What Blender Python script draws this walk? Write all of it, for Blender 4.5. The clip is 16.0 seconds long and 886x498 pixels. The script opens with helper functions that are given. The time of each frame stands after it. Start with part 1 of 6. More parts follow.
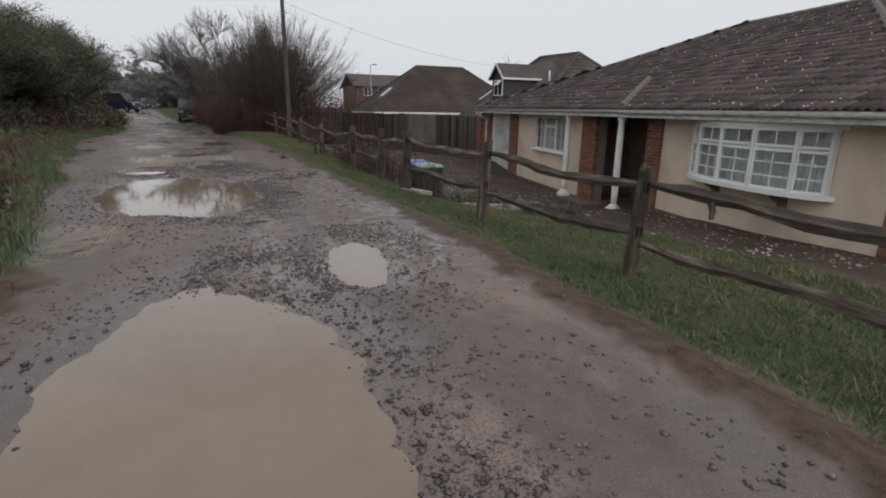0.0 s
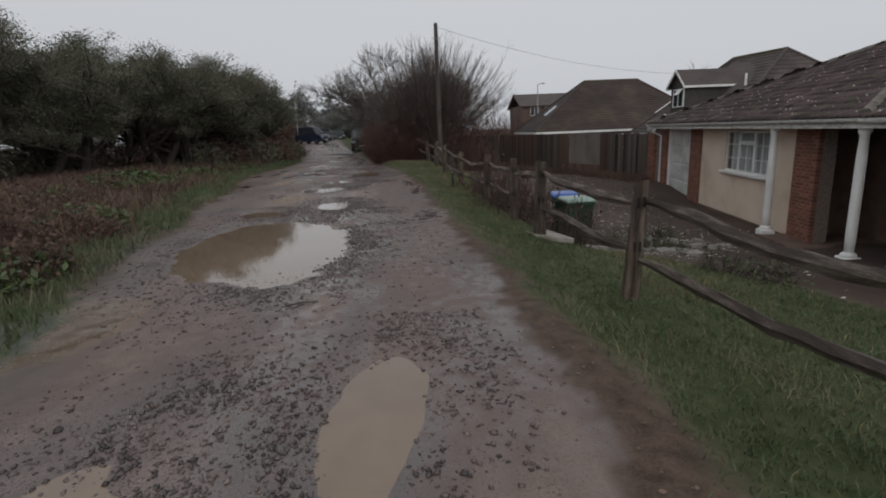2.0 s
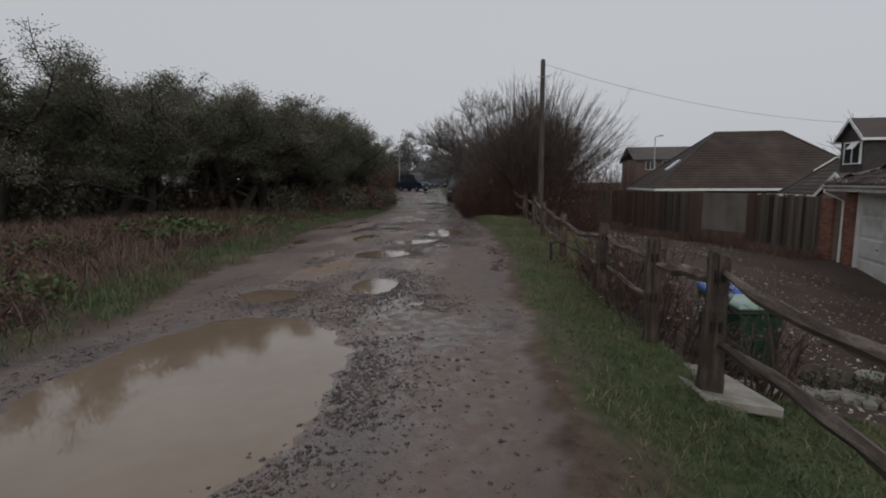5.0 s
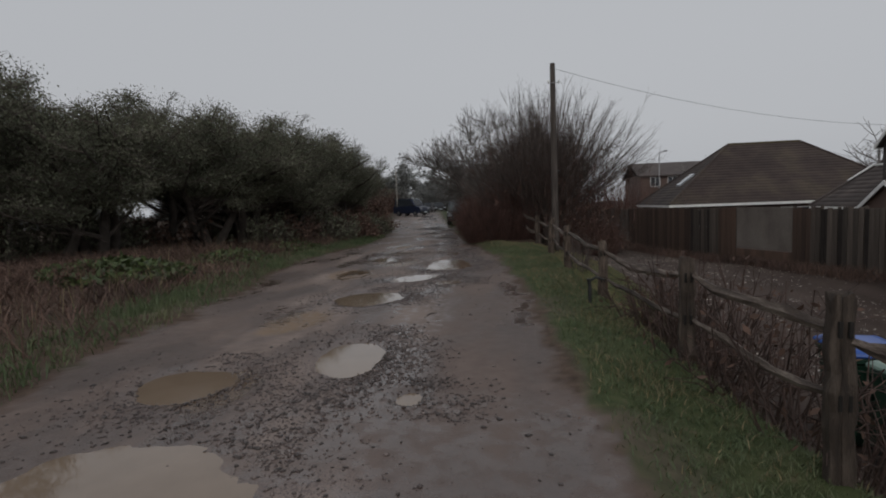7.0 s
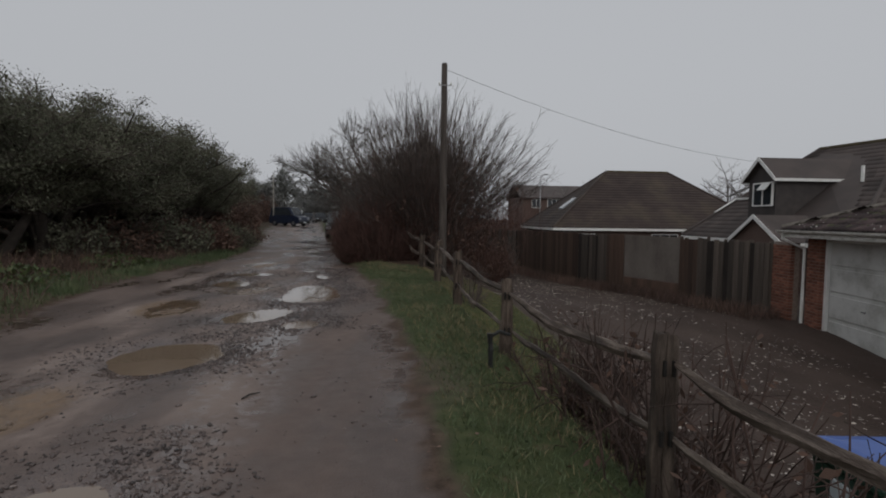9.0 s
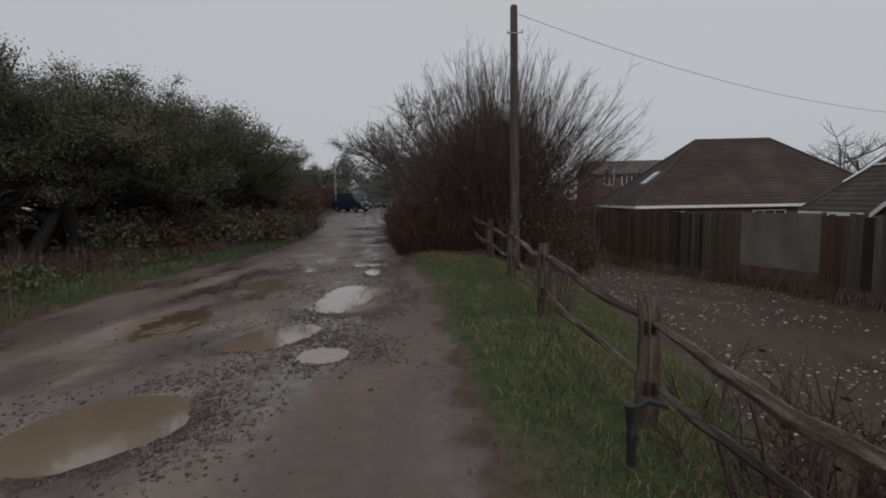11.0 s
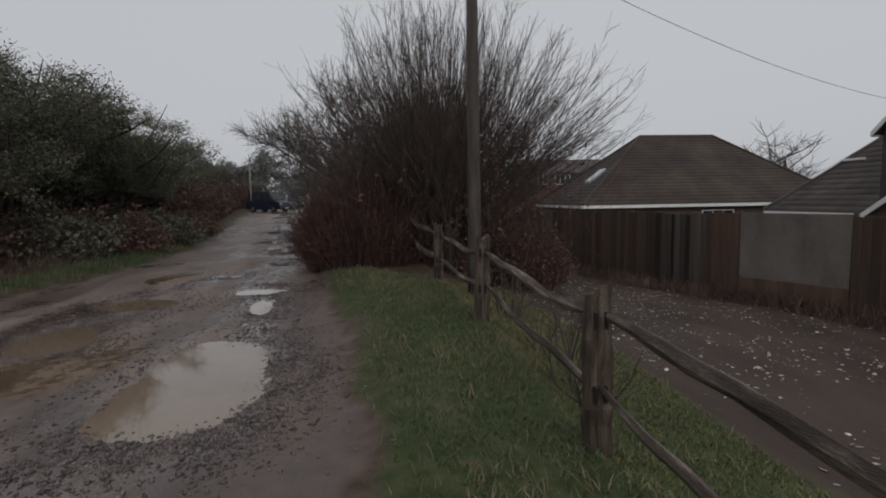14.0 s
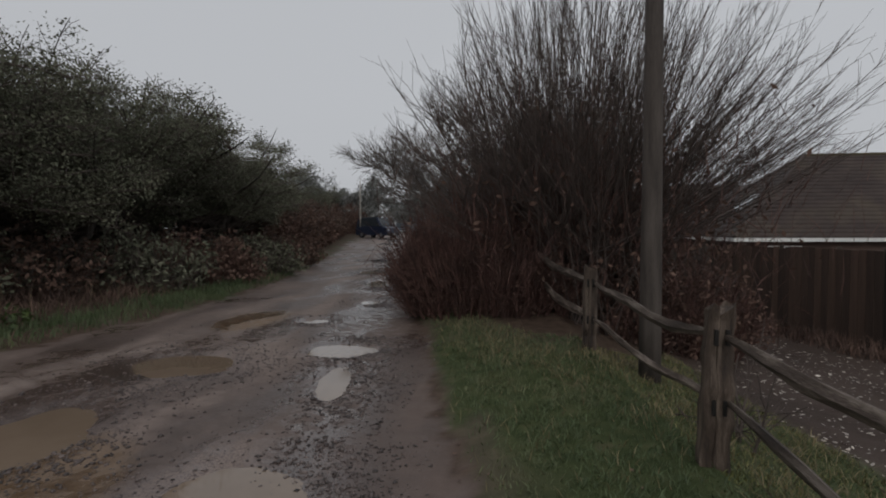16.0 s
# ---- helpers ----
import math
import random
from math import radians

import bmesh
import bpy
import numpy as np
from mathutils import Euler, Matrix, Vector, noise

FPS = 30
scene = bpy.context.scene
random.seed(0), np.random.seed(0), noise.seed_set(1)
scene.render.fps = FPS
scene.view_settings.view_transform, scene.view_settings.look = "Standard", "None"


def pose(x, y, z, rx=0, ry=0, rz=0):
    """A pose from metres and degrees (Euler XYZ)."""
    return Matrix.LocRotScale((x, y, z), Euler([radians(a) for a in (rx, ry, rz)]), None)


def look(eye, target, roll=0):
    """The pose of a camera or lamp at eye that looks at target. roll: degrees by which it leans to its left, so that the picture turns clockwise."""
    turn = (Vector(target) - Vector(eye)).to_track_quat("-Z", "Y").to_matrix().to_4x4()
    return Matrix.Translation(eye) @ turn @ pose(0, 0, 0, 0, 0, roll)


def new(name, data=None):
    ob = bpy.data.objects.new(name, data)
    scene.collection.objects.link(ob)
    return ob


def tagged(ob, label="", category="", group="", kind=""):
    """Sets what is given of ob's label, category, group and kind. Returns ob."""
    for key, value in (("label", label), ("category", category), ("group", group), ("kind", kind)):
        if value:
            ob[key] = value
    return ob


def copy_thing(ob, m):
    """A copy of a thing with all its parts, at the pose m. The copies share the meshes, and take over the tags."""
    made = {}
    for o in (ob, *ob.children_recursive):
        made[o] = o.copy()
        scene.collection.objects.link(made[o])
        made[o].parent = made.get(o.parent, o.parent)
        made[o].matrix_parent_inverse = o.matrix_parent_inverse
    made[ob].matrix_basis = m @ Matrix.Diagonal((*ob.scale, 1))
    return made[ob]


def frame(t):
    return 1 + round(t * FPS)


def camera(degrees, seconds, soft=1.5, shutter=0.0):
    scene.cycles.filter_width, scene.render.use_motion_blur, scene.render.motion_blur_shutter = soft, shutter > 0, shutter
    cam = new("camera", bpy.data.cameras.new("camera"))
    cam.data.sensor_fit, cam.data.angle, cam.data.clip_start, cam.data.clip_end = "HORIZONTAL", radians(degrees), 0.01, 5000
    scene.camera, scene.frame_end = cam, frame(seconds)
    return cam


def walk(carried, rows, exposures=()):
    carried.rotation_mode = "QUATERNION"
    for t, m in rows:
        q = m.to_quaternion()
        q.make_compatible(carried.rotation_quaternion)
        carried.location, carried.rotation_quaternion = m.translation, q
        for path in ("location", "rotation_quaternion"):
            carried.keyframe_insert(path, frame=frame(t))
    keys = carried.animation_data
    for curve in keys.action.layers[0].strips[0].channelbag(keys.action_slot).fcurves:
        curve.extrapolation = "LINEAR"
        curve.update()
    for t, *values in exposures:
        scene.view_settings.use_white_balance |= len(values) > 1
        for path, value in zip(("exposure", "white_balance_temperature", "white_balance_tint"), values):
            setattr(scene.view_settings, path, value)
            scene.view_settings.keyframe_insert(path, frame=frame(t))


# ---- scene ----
cam = camera(81.4, 16.0, soft=1.9)
METRES, EYE, TILT, LEAN, TURN = 20.0, 1.33, 0.0, 0.0, -21.2
ROWS = [
    (0.0, 0.0, 0.0, 0.0, 0.22, -15.18, -0.82),
    (0.5, 0.0167, 0.0277, -0.0004, -3.07, -14.88, -2.2),
    (1.0, 0.0251, 0.0552, 0.0017, -1.66, -14.58, -1.94),
    (1.5, 0.0281, 0.0843, 0.003, 6.61, -14.07, -0.28),
    (2.0, 0.0204, 0.1127, 0.0056, 18.55, -12.89, 2.27),
    (2.5, 0.0159, 0.1406, 0.0054, 21.86, -12.35, 2.94),
    (3.0, 0.0101, 0.1708, 0.0063, 22.76, -11.46, 0.7),
    (3.5, 0.0007, 0.1983, 0.0063, 24.58, -12.01, -0.57),
    (4.0, -0.0071, 0.2289, 0.0058, 26.05, -12.36, -0.57),
    (4.5, -0.0186, 0.2592, 0.0083, 29.21, -9.63, -0.52),
    (7.0, -0.0947, 0.3942, 0.0077, 29.93, -4.69, 2.1),
    (7.5, -0.1111, 0.4181, 0.0108, 27.51, -4.43, 2.58),
    (8.0, -0.1247, 0.4482, 0.0113, 24.62, -3.99, 1.72),
    (8.5, -0.1329, 0.4771, 0.0118, 22.3, -3.83, 0.83),
    (9.0, -0.1356, 0.5103, 0.0114, 17.4, -3.38, -0.66),
    (9.5, -0.1448, 0.5413, 0.0111, 24.42, -3.1, -1.76),
    (10.0, -0.1559, 0.5695, 0.0107, 24.92, -4.24, -0.62),
    (12.5, -0.2257, 0.7129, 0.0099, 24.38, -5.57, 3.02),
    (13.0, -0.2399, 0.7425, 0.0102, 24.6, -4.87, 2.57),
    (13.5, -0.2514, 0.7699, 0.0091, 21.57, -5.1, 2.55),
    (14.0, -0.2585, 0.798, 0.0074, 16.58, -5.45, 0.98),
    (14.5, -0.2714, 0.8269, 0.009, 23.34, -5.2, -0.43),
    (15.0, -0.286, 0.856, 0.0097, 26.61, -4.27, -0.4),
    (15.5, -0.3038, 0.8872, 0.0121, 28.5, -3.08, -0.55),
    (16.0, -0.3217, 0.9134, 0.0097, 28.22, -2.34, 0.19),
]
EXPOSURES = [(0.0, 0.44), (0.5, 0.27), (1.0, 0.13), (1.5, 0.11), (2.5, 0.14), (3.0, 0.07), (4.0, 0.11), (4.5, 0.04), (7.0, -0.2), (9.0, -0.22), (12.5, -0.06), (14.5, -0.06), (16.0, -0.12)]
walk(cam, [(t, pose(0, 0, EYE, TILT, LEAN, TURN) @ pose(METRES * x, METRES * y, METRES * z, 90 + pitch, roll, yaw)) for t, x, y, z, yaw, pitch, roll in ROWS], EXPOSURES)

# ---- world and sun: a flat, misty overcast sky ----
world = bpy.data.worlds.new("overcast")
scene.world = world
world.use_nodes = True
wn, wl = world.node_tree.nodes, world.node_tree.links
sky = wn.new("ShaderNodeTexSky")
sky.sky_type, sky.sun_disc = "NISHITA", False
sky.sun_elevation, sky.sun_rotation = radians(28), radians(200)
sky.air_density, sky.dust_density = 1.5, 6.0
bw = wn.new("ShaderNodeHueSaturation")
bw.inputs["Saturation"].default_value = 0.12
wl.new(sky.outputs[0], bw.inputs["Color"])
cloud = wn.new("ShaderNodeMix")
cloud.data_type = "RGBA"
cloud.inputs["Factor"].default_value = 0.86
cloud.inputs["B"].default_value = (5.5, 5.68, 6.02, 1)
wl.new(bw.outputs[0], cloud.inputs["A"])
wl.new(cloud.outputs["Result"], wn["Background"].inputs["Color"])
wn["Background"].inputs["Strength"].default_value = 0.1
sun = new("sun", bpy.data.lights.new("sun", "SUN"))
sun.data.energy, sun.data.angle, sun.data.color = 0.5, radians(40), (1.0, 0.97, 0.93)
sun.matrix_world = look((20, -30, 30), (0, 10, 0))


# ---- materials ----
def mat(name, colors, scale=4.0, rough=0.8, bump=0.0, fine=60.0, spec=0.5, metal=0.0, island=0.0, per_object=0.0, stretch=(1, 1, 1), rough2=None, translucent=0.0):
    """Two-scale noise over the given colours, with bump; island / per_object vary the value piece by piece."""
    m = bpy.data.materials.new(name)
    m.use_nodes = True
    n, l = m.node_tree.nodes, m.node_tree.links
    b = n["Principled BSDF"]
    co, mp = n.new("ShaderNodeTexCoord"), n.new("ShaderNodeMapping")
    mp.inputs["Scale"].default_value = stretch
    l.new(co.outputs["Object"], mp.inputs[0])
    big, small = n.new("ShaderNodeTexNoise"), n.new("ShaderNodeTexNoise")
    big.inputs["Scale"].default_value, big.inputs["Detail"].default_value = scale, 5
    small.inputs["Scale"].default_value, small.inputs["Detail"].default_value = fine, 3
    l.new(mp.outputs[0], big.inputs[0]), l.new(mp.outputs[0], small.inputs[0])
    mixf = n.new("ShaderNodeMath")
    mixf.operation = "MULTIPLY_ADD"
    l.new(small.outputs[0], mixf.inputs[0])
    mixf.inputs[1].default_value = 0.35
    l.new(big.outputs[0], mixf.inputs[2])
    ramp = n.new("ShaderNodeValToRGB")
    while len(ramp.color_ramp.elements) < len(colors):
        ramp.color_ramp.elements.new(0.5)
    for i, c in enumerate(colors):
        e = ramp.color_ramp.elements[i]
        e.position, e.color = 0.45 + 0.45 * i / max(1, len(colors) - 1), (*c, 1)
    l.new(mixf.outputs[0], ramp.inputs[0])
    out = ramp.outputs[0]
    if island or per_object:
        hsv = n.new("ShaderNodeHueSaturation")
        src = n.new("ShaderNodeNewGeometry") if island else n.new("ShaderNodeObjectInfo")
        rng = n.new("ShaderNodeMapRange")
        k = island or per_object
        rng.inputs[3].default_value, rng.inputs[4].default_value = 1 - k, 1 + k
        l.new(src.outputs["Random Per Island" if island else "Random"], rng.inputs[0])
        l.new(rng.outputs[0], hsv.inputs["Value"])
        l.new(out, hsv.inputs["Color"])
        out = hsv.outputs[0]
    l.new(out, b.inputs["Base Color"])
    b.inputs["Roughness"].default_value, b.inputs["Metallic"].default_value = rough, metal
    b.inputs["Specular IOR Level"].default_value = spec
    if rough2 is not None:
        rr = n.new("ShaderNodeMapRange")
        rr.inputs[1].default_value, rr.inputs[2].default_value = 0.35, 0.65
        rr.inputs[3].default_value, rr.inputs[4].default_value = rough, rough2
        l.new(big.outputs[0], rr.inputs[0]), l.new(rr.outputs[0], b.inputs["Roughness"])
    if bump:
        bn = n.new("ShaderNodeBump")
        bn.inputs["Strength"].default_value, bn.inputs["Distance"].default_value = bump, 0.02
        l.new(mixf.outputs[0], bn.inputs["Height"]), l.new(bn.outputs[0], b.inputs["Normal"])
    return m


M_OAK = mat("weathered oak", [(0.017, 0.011, 0.008), (0.058, 0.04, 0.029), (0.15, 0.115, 0.09)], 6, 0.75, 1.0, 70, stretch=(3, 3, 0.35), per_object=0.25)
M_RAIL = mat("weathered rail", [(0.028, 0.019, 0.015), (0.085, 0.062, 0.049), (0.25, 0.205, 0.17)], 6, 0.7, 1.0, 70, stretch=(3, 0.35, 3), per_object=0.25)
# shade inside the mortise holes, given as a near-black colour
M_HOLE_SHADE = mat("mortise shade", [(0.006, 0.005, 0.004), (0.015, 0.012, 0.01)], 9, 0.9)
M_RENDER = mat("cream render", [(0.48, 0.38, 0.295), (0.66, 0.54, 0.43), (0.72, 0.6, 0.49)], 0.9, 0.85, 0.15, 45)
M_PLINTH = mat("brown plinth", [(0.10, 0.065, 0.05), (0.2, 0.13, 0.1)], 3, 0.8, 0.3)
M_BRICK = mat("red brick", [(0.12, 0.045, 0.03), (0.2, 0.08, 0.052), (0.26, 0.12, 0.08)], 9, 0.85, 0.4, 90, per_object=0.3)
M_MORTAR = mat("mortar", [(0.16, 0.12, 0.1), (0.27, 0.22, 0.19)], 20, 0.9, 0.3)
M_WHITE = mat("white paint", [(0.68, 0.68, 0.65), (0.84, 0.84, 0.82)], 2.5, 0.4, 0.05)
M_GUTTER = mat("stained white gutter", [(0.36, 0.35, 0.31), (0.64, 0.63, 0.59), (0.76, 0.75, 0.72)], 3, 0.5, 0.05, stretch=(1, 2, 6))
M_GARAGE = mat("dirty white garage paint", [(0.3, 0.3, 0.27), (0.6, 0.6, 0.58), (0.7, 0.7, 0.68)], 1.6, 0.45, 0.05)
M_TILE = mat("mossy concrete tile", [(0.034, 0.023, 0.023), (0.07, 0.047, 0.046), (0.115, 0.083, 0.076)], 2.5, 0.8, 0.5, 50, island=0.45)
M_TILE_P = mat("mossy concrete tile single", [(0.034, 0.023, 0.023), (0.07, 0.047, 0.046), (0.115, 0.083, 0.076)], 2.5, 0.8, 0.5, 50, per_object=0.45)
M_RIDGE = mat("lichened ridge tile", [(0.09, 0.08, 0.065), (0.2, 0.175, 0.15)], 6, 0.8, 0.4)
M_LICHEN = mat("pale lichen", [(0.4, 0.38, 0.34), (0.6, 0.58, 0.54)], 9, 0.9)
M_MOSS = mat("moss cushions", [(0.03, 0.036, 0.015), (0.08, 0.085, 0.03)], 9, 0.95)
M_ROOF2 = mat("brown plain tile", [(0.036, 0.024, 0.021), (0.052, 0.036, 0.031), (0.074, 0.056, 0.04)], 0.6, 0.8, 0.3, 25, island=0.12)
M_RIDGE2 = mat("mossy brown ridge tile", [(0.06, 0.05, 0.03), (0.11, 0.09, 0.05)], 3, 0.9, 0.3)
M_ROOF3 = mat("grey plain tile", [(0.055, 0.043, 0.04), (0.1, 0.078, 0.07)], 0.8, 0.75, 0.3, 25, island=0.25)
M_CLAD = mat("dark tile hanging", [(0.03, 0.025, 0.025), (0.06, 0.05, 0.046)], 3, 0.7, 0.3, island=0.2)
M_PANEL = mat("grey fence board", [(0.045, 0.035, 0.029), (0.085, 0.068, 0.056), (0.135, 0.113, 0.097)], 2, 0.85, 0.3, 40, stretch=(3, 3, 0.3), per_object=0.4)
M_SHEET = mat("pale grey fence sheet", [(0.085, 0.07, 0.061), (0.14, 0.12, 0.105), (0.18, 0.157, 0.14)], 1.5, 0.85, 0.2, 40, stretch=(1, 1, 0.4))
# shade of the gaps between panels, painted as a near-black board
M_GAP_SHADE = mat("gap shade board", [(0.012, 0.009, 0.008), (0.035, 0.027, 0.022)], 3, 0.9, 0.2)
M_PANEL2 = mat("brown fence board", [(0.045, 0.028, 0.02), (0.1, 0.06, 0.043)], 2, 0.85, 0.3, 40, stretch=(3, 3, 0.3), per_object=0.4)
M_DOOR = mat("dark brown door", [(0.025, 0.014, 0.01), (0.05, 0.03, 0.022)], 5, 0.4, 0.1, stretch=(4, 4, 0.4))
# near black, so that unlit rooms have their shade in the colour
M_ROOM_SHADE = mat("room shade", [(0.02, 0.018, 0.016), (0.04, 0.035, 0.03)], 2, 0.9)
M_CURTAIN = mat("net curtain", [(0.6, 0.62, 0.62), (0.8, 0.82, 0.82)], 3, 0.9)
M_POLE = mat("creosoted pole", [(0.03, 0.024, 0.02), (0.06, 0.048, 0.041), (0.09, 0.074, 0.064)], 4, 0.85, 0.4, 50, stretch=(3, 3, 0.3))
M_METAL = mat("galvanised metal", [(0.2, 0.2, 0.2), (0.35, 0.35, 0.36)], 6, 0.45, 0.05, metal=0.8)
M_WIRE = mat("black cable", [(0.015, 0.015, 0.015), (0.03, 0.03, 0.03)], 5, 0.6)
M_BARK = mat("dark bark", [(0.025, 0.02, 0.016), (0.06, 0.048, 0.04)], 8, 0.9, 0.5)
M_TWIG = mat("grey brown twig", [(0.05, 0.038, 0.033), (0.12, 0.092, 0.08)], 3, 0.85, island=0.35)
M_TWIG_RED = mat("reddish twig", [(0.052, 0.026, 0.021), (0.125, 0.063, 0.051)], 3, 0.85, island=0.4)
M_STEM = mat("dark rose stem", [(0.04, 0.024, 0.02), (0.105, 0.066, 0.054)], 3, 0.8, island=0.35)
M_ROCK = mat("grey garden stone", [(0.15, 0.138, 0.12), (0.33, 0.31, 0.28)], 6, 0.8, 0.3)
# far twigs: distance haze put into the base colour
M_TWIG_FAR_HAZE = mat("distant twig paled for haze", [(0.13, 0.125, 0.12), (0.2, 0.19, 0.185)], 3, 0.9, island=0.3)
# twig colour greyed to carry the mist at 40 m
M_TWIG_HAZE = mat("twig greyed for haze", [(0.085, 0.073, 0.066), (0.15, 0.132, 0.12)], 3, 0.9, island=0.3)
M_LEAF = mat("dull evergreen leaf", [(0.085, 0.09, 0.062), (0.13, 0.135, 0.094), (0.17, 0.165, 0.12)], 0.7, 0.85, island=0.3, spec=0.2)
M_LEAF_BROWN = mat("brown hedge leaf", [(0.085, 0.053, 0.041), (0.15, 0.094, 0.073)], 0.7, 0.85, island=0.3, spec=0.2)
# far leaves: colour lifted towards grey for distance haze
M_LEAF_FAR_HAZE = mat("distant leaf paled for haze", [(0.14, 0.145, 0.137), (0.21, 0.215, 0.205)], 0.5, 0.9, island=0.3)
M_BRAMBLE = mat("bramble leaf", [(0.035, 0.055, 0.018), (0.08, 0.11, 0.035)], 2, 0.5, island=0.5)
M_DRY = mat("dead brown stems", [(0.06, 0.036, 0.028), (0.115, 0.07, 0.055), (0.18, 0.12, 0.088)], 0.6, 0.85, island=0.5)
M_GRASS = mat("winter grass", [(0.052, 0.077, 0.03), (0.08, 0.11, 0.047), (0.14, 0.14, 0.072)], 0.9, 0.65, island=0.3)
M_MOSSY = mat("mossy yellow lawn", [(0.085, 0.095, 0.032), (0.145, 0.145, 0.054), (0.22, 0.2, 0.09)], 0.9, 0.65, island=0.4)
M_STRAW = mat("straw grass", [(0.12, 0.1, 0.05), (0.25, 0.2, 0.11)], 1.5, 0.7, island=0.4)
M_STONE = mat("wet gravel stone", [(0.045, 0.036, 0.034), (0.095, 0.075, 0.07), (0.17, 0.135, 0.122)], 3, 0.4, 0.2, 80, island=0.6)
M_SLAB = mat("pale concrete slab", [(0.16, 0.145, 0.125), (0.26, 0.24, 0.21), (0.36, 0.34, 0.3)], 4, 0.75, 0.4)
M_LITTER = mat("pale dead leaf", [(0.2, 0.16, 0.12), (0.58, 0.52, 0.46)], 6, 0.4, island=0.5)
M_BIN = mat("dark green bin plastic", [(0.01, 0.035, 0.022), (0.018, 0.055, 0.035)], 3, 0.4, 0.05)
M_BIN_LID = mat("pale green bin lid", [(0.16, 0.24, 0.2), (0.26, 0.36, 0.31)], 3, 0.3)
M_BIN_BLUE = mat("blue bin lid", [(0.02, 0.07, 0.3), (0.03, 0.11, 0.42)], 3, 0.3)
M_LABEL = mat("pale label", [(0.45, 0.5, 0.52), (0.6, 0.65, 0.66)], 9, 0.5)
M_RUBBER = mat("black rubber", [(0.01, 0.01, 0.01), (0.025, 0.025, 0.025)], 9, 0.7)
M_VAN = mat("dark blue car paint", [(0.012, 0.017, 0.035), (0.02, 0.028, 0.055)], 2, 0.3)
M_CAR = mat("black car paint", [(0.012, 0.012, 0.014), (0.022, 0.022, 0.025)], 2, 0.25)
M_CARWHITE = mat("grey car paint", [(0.08, 0.085, 0.09), (0.13, 0.135, 0.14)], 2, 0.35)
M_LAMP = mat("headlamp lens", [(0.25, 0.26, 0.28), (0.4, 0.42, 0.44)], 8, 0.1)
M_SCREEN = mat("grey windscreen", [(0.12, 0.14, 0.15), (0.2, 0.22, 0.23)], 2, 0.3)
M_FARWALL = mat("far brick wall", [(0.085, 0.055, 0.045), (0.135, 0.092, 0.077)], 0.5, 0.9)


def glass_material(name, tint, rough):
    m = bpy.data.materials.new(name)
    m.use_nodes = True
    b = m.node_tree.nodes["Principled BSDF"]
    b.inputs["Base Color"].default_value = (*tint, 1)
    b.inputs["Transmission Weight"].default_value = 1.0
    b.inputs["Roughness"].default_value = rough
    b.inputs["IOR"].default_value = 1.3
    return m


M_GLASS = glass_material("window glass", (0.9, 0.93, 0.93), 0.02)
M_CARGLASS = mat("tinted car glass", [(0.02, 0.024, 0.028), (0.03, 0.034, 0.04)], 2, 0.06)


def water_material():
    m = mat("muddy water", [(0.18, 0.13, 0.092), (0.24, 0.178, 0.13)], 0.8, 0.04, 0.0, 5)
    n, l = m.node_tree.nodes, m.node_tree.links
    b = n["Principled BSDF"]
    b.inputs["IOR"].default_value = 1.33
    b.inputs["Coat Weight"].default_value = 0.4
    b.inputs["Coat Roughness"].default_value = 0.02
    wv = n.new("ShaderNodeTexNoise")
    wv.inputs["Scale"].default_value = 6.0
    bn = n.new("ShaderNodeBump")
    bn.inputs["Strength"].default_value, bn.inputs["Distance"].default_value = 0.04, 0.01
    co = n.new("ShaderNodeTexCoord")
    l.new(co.outputs["Object"], wv.inputs[0])
    l.new(wv.outputs[0], bn.inputs["Height"]), l.new(bn.outputs[0], b.inputs["Normal"])
    return m


M_WATER = water_material()


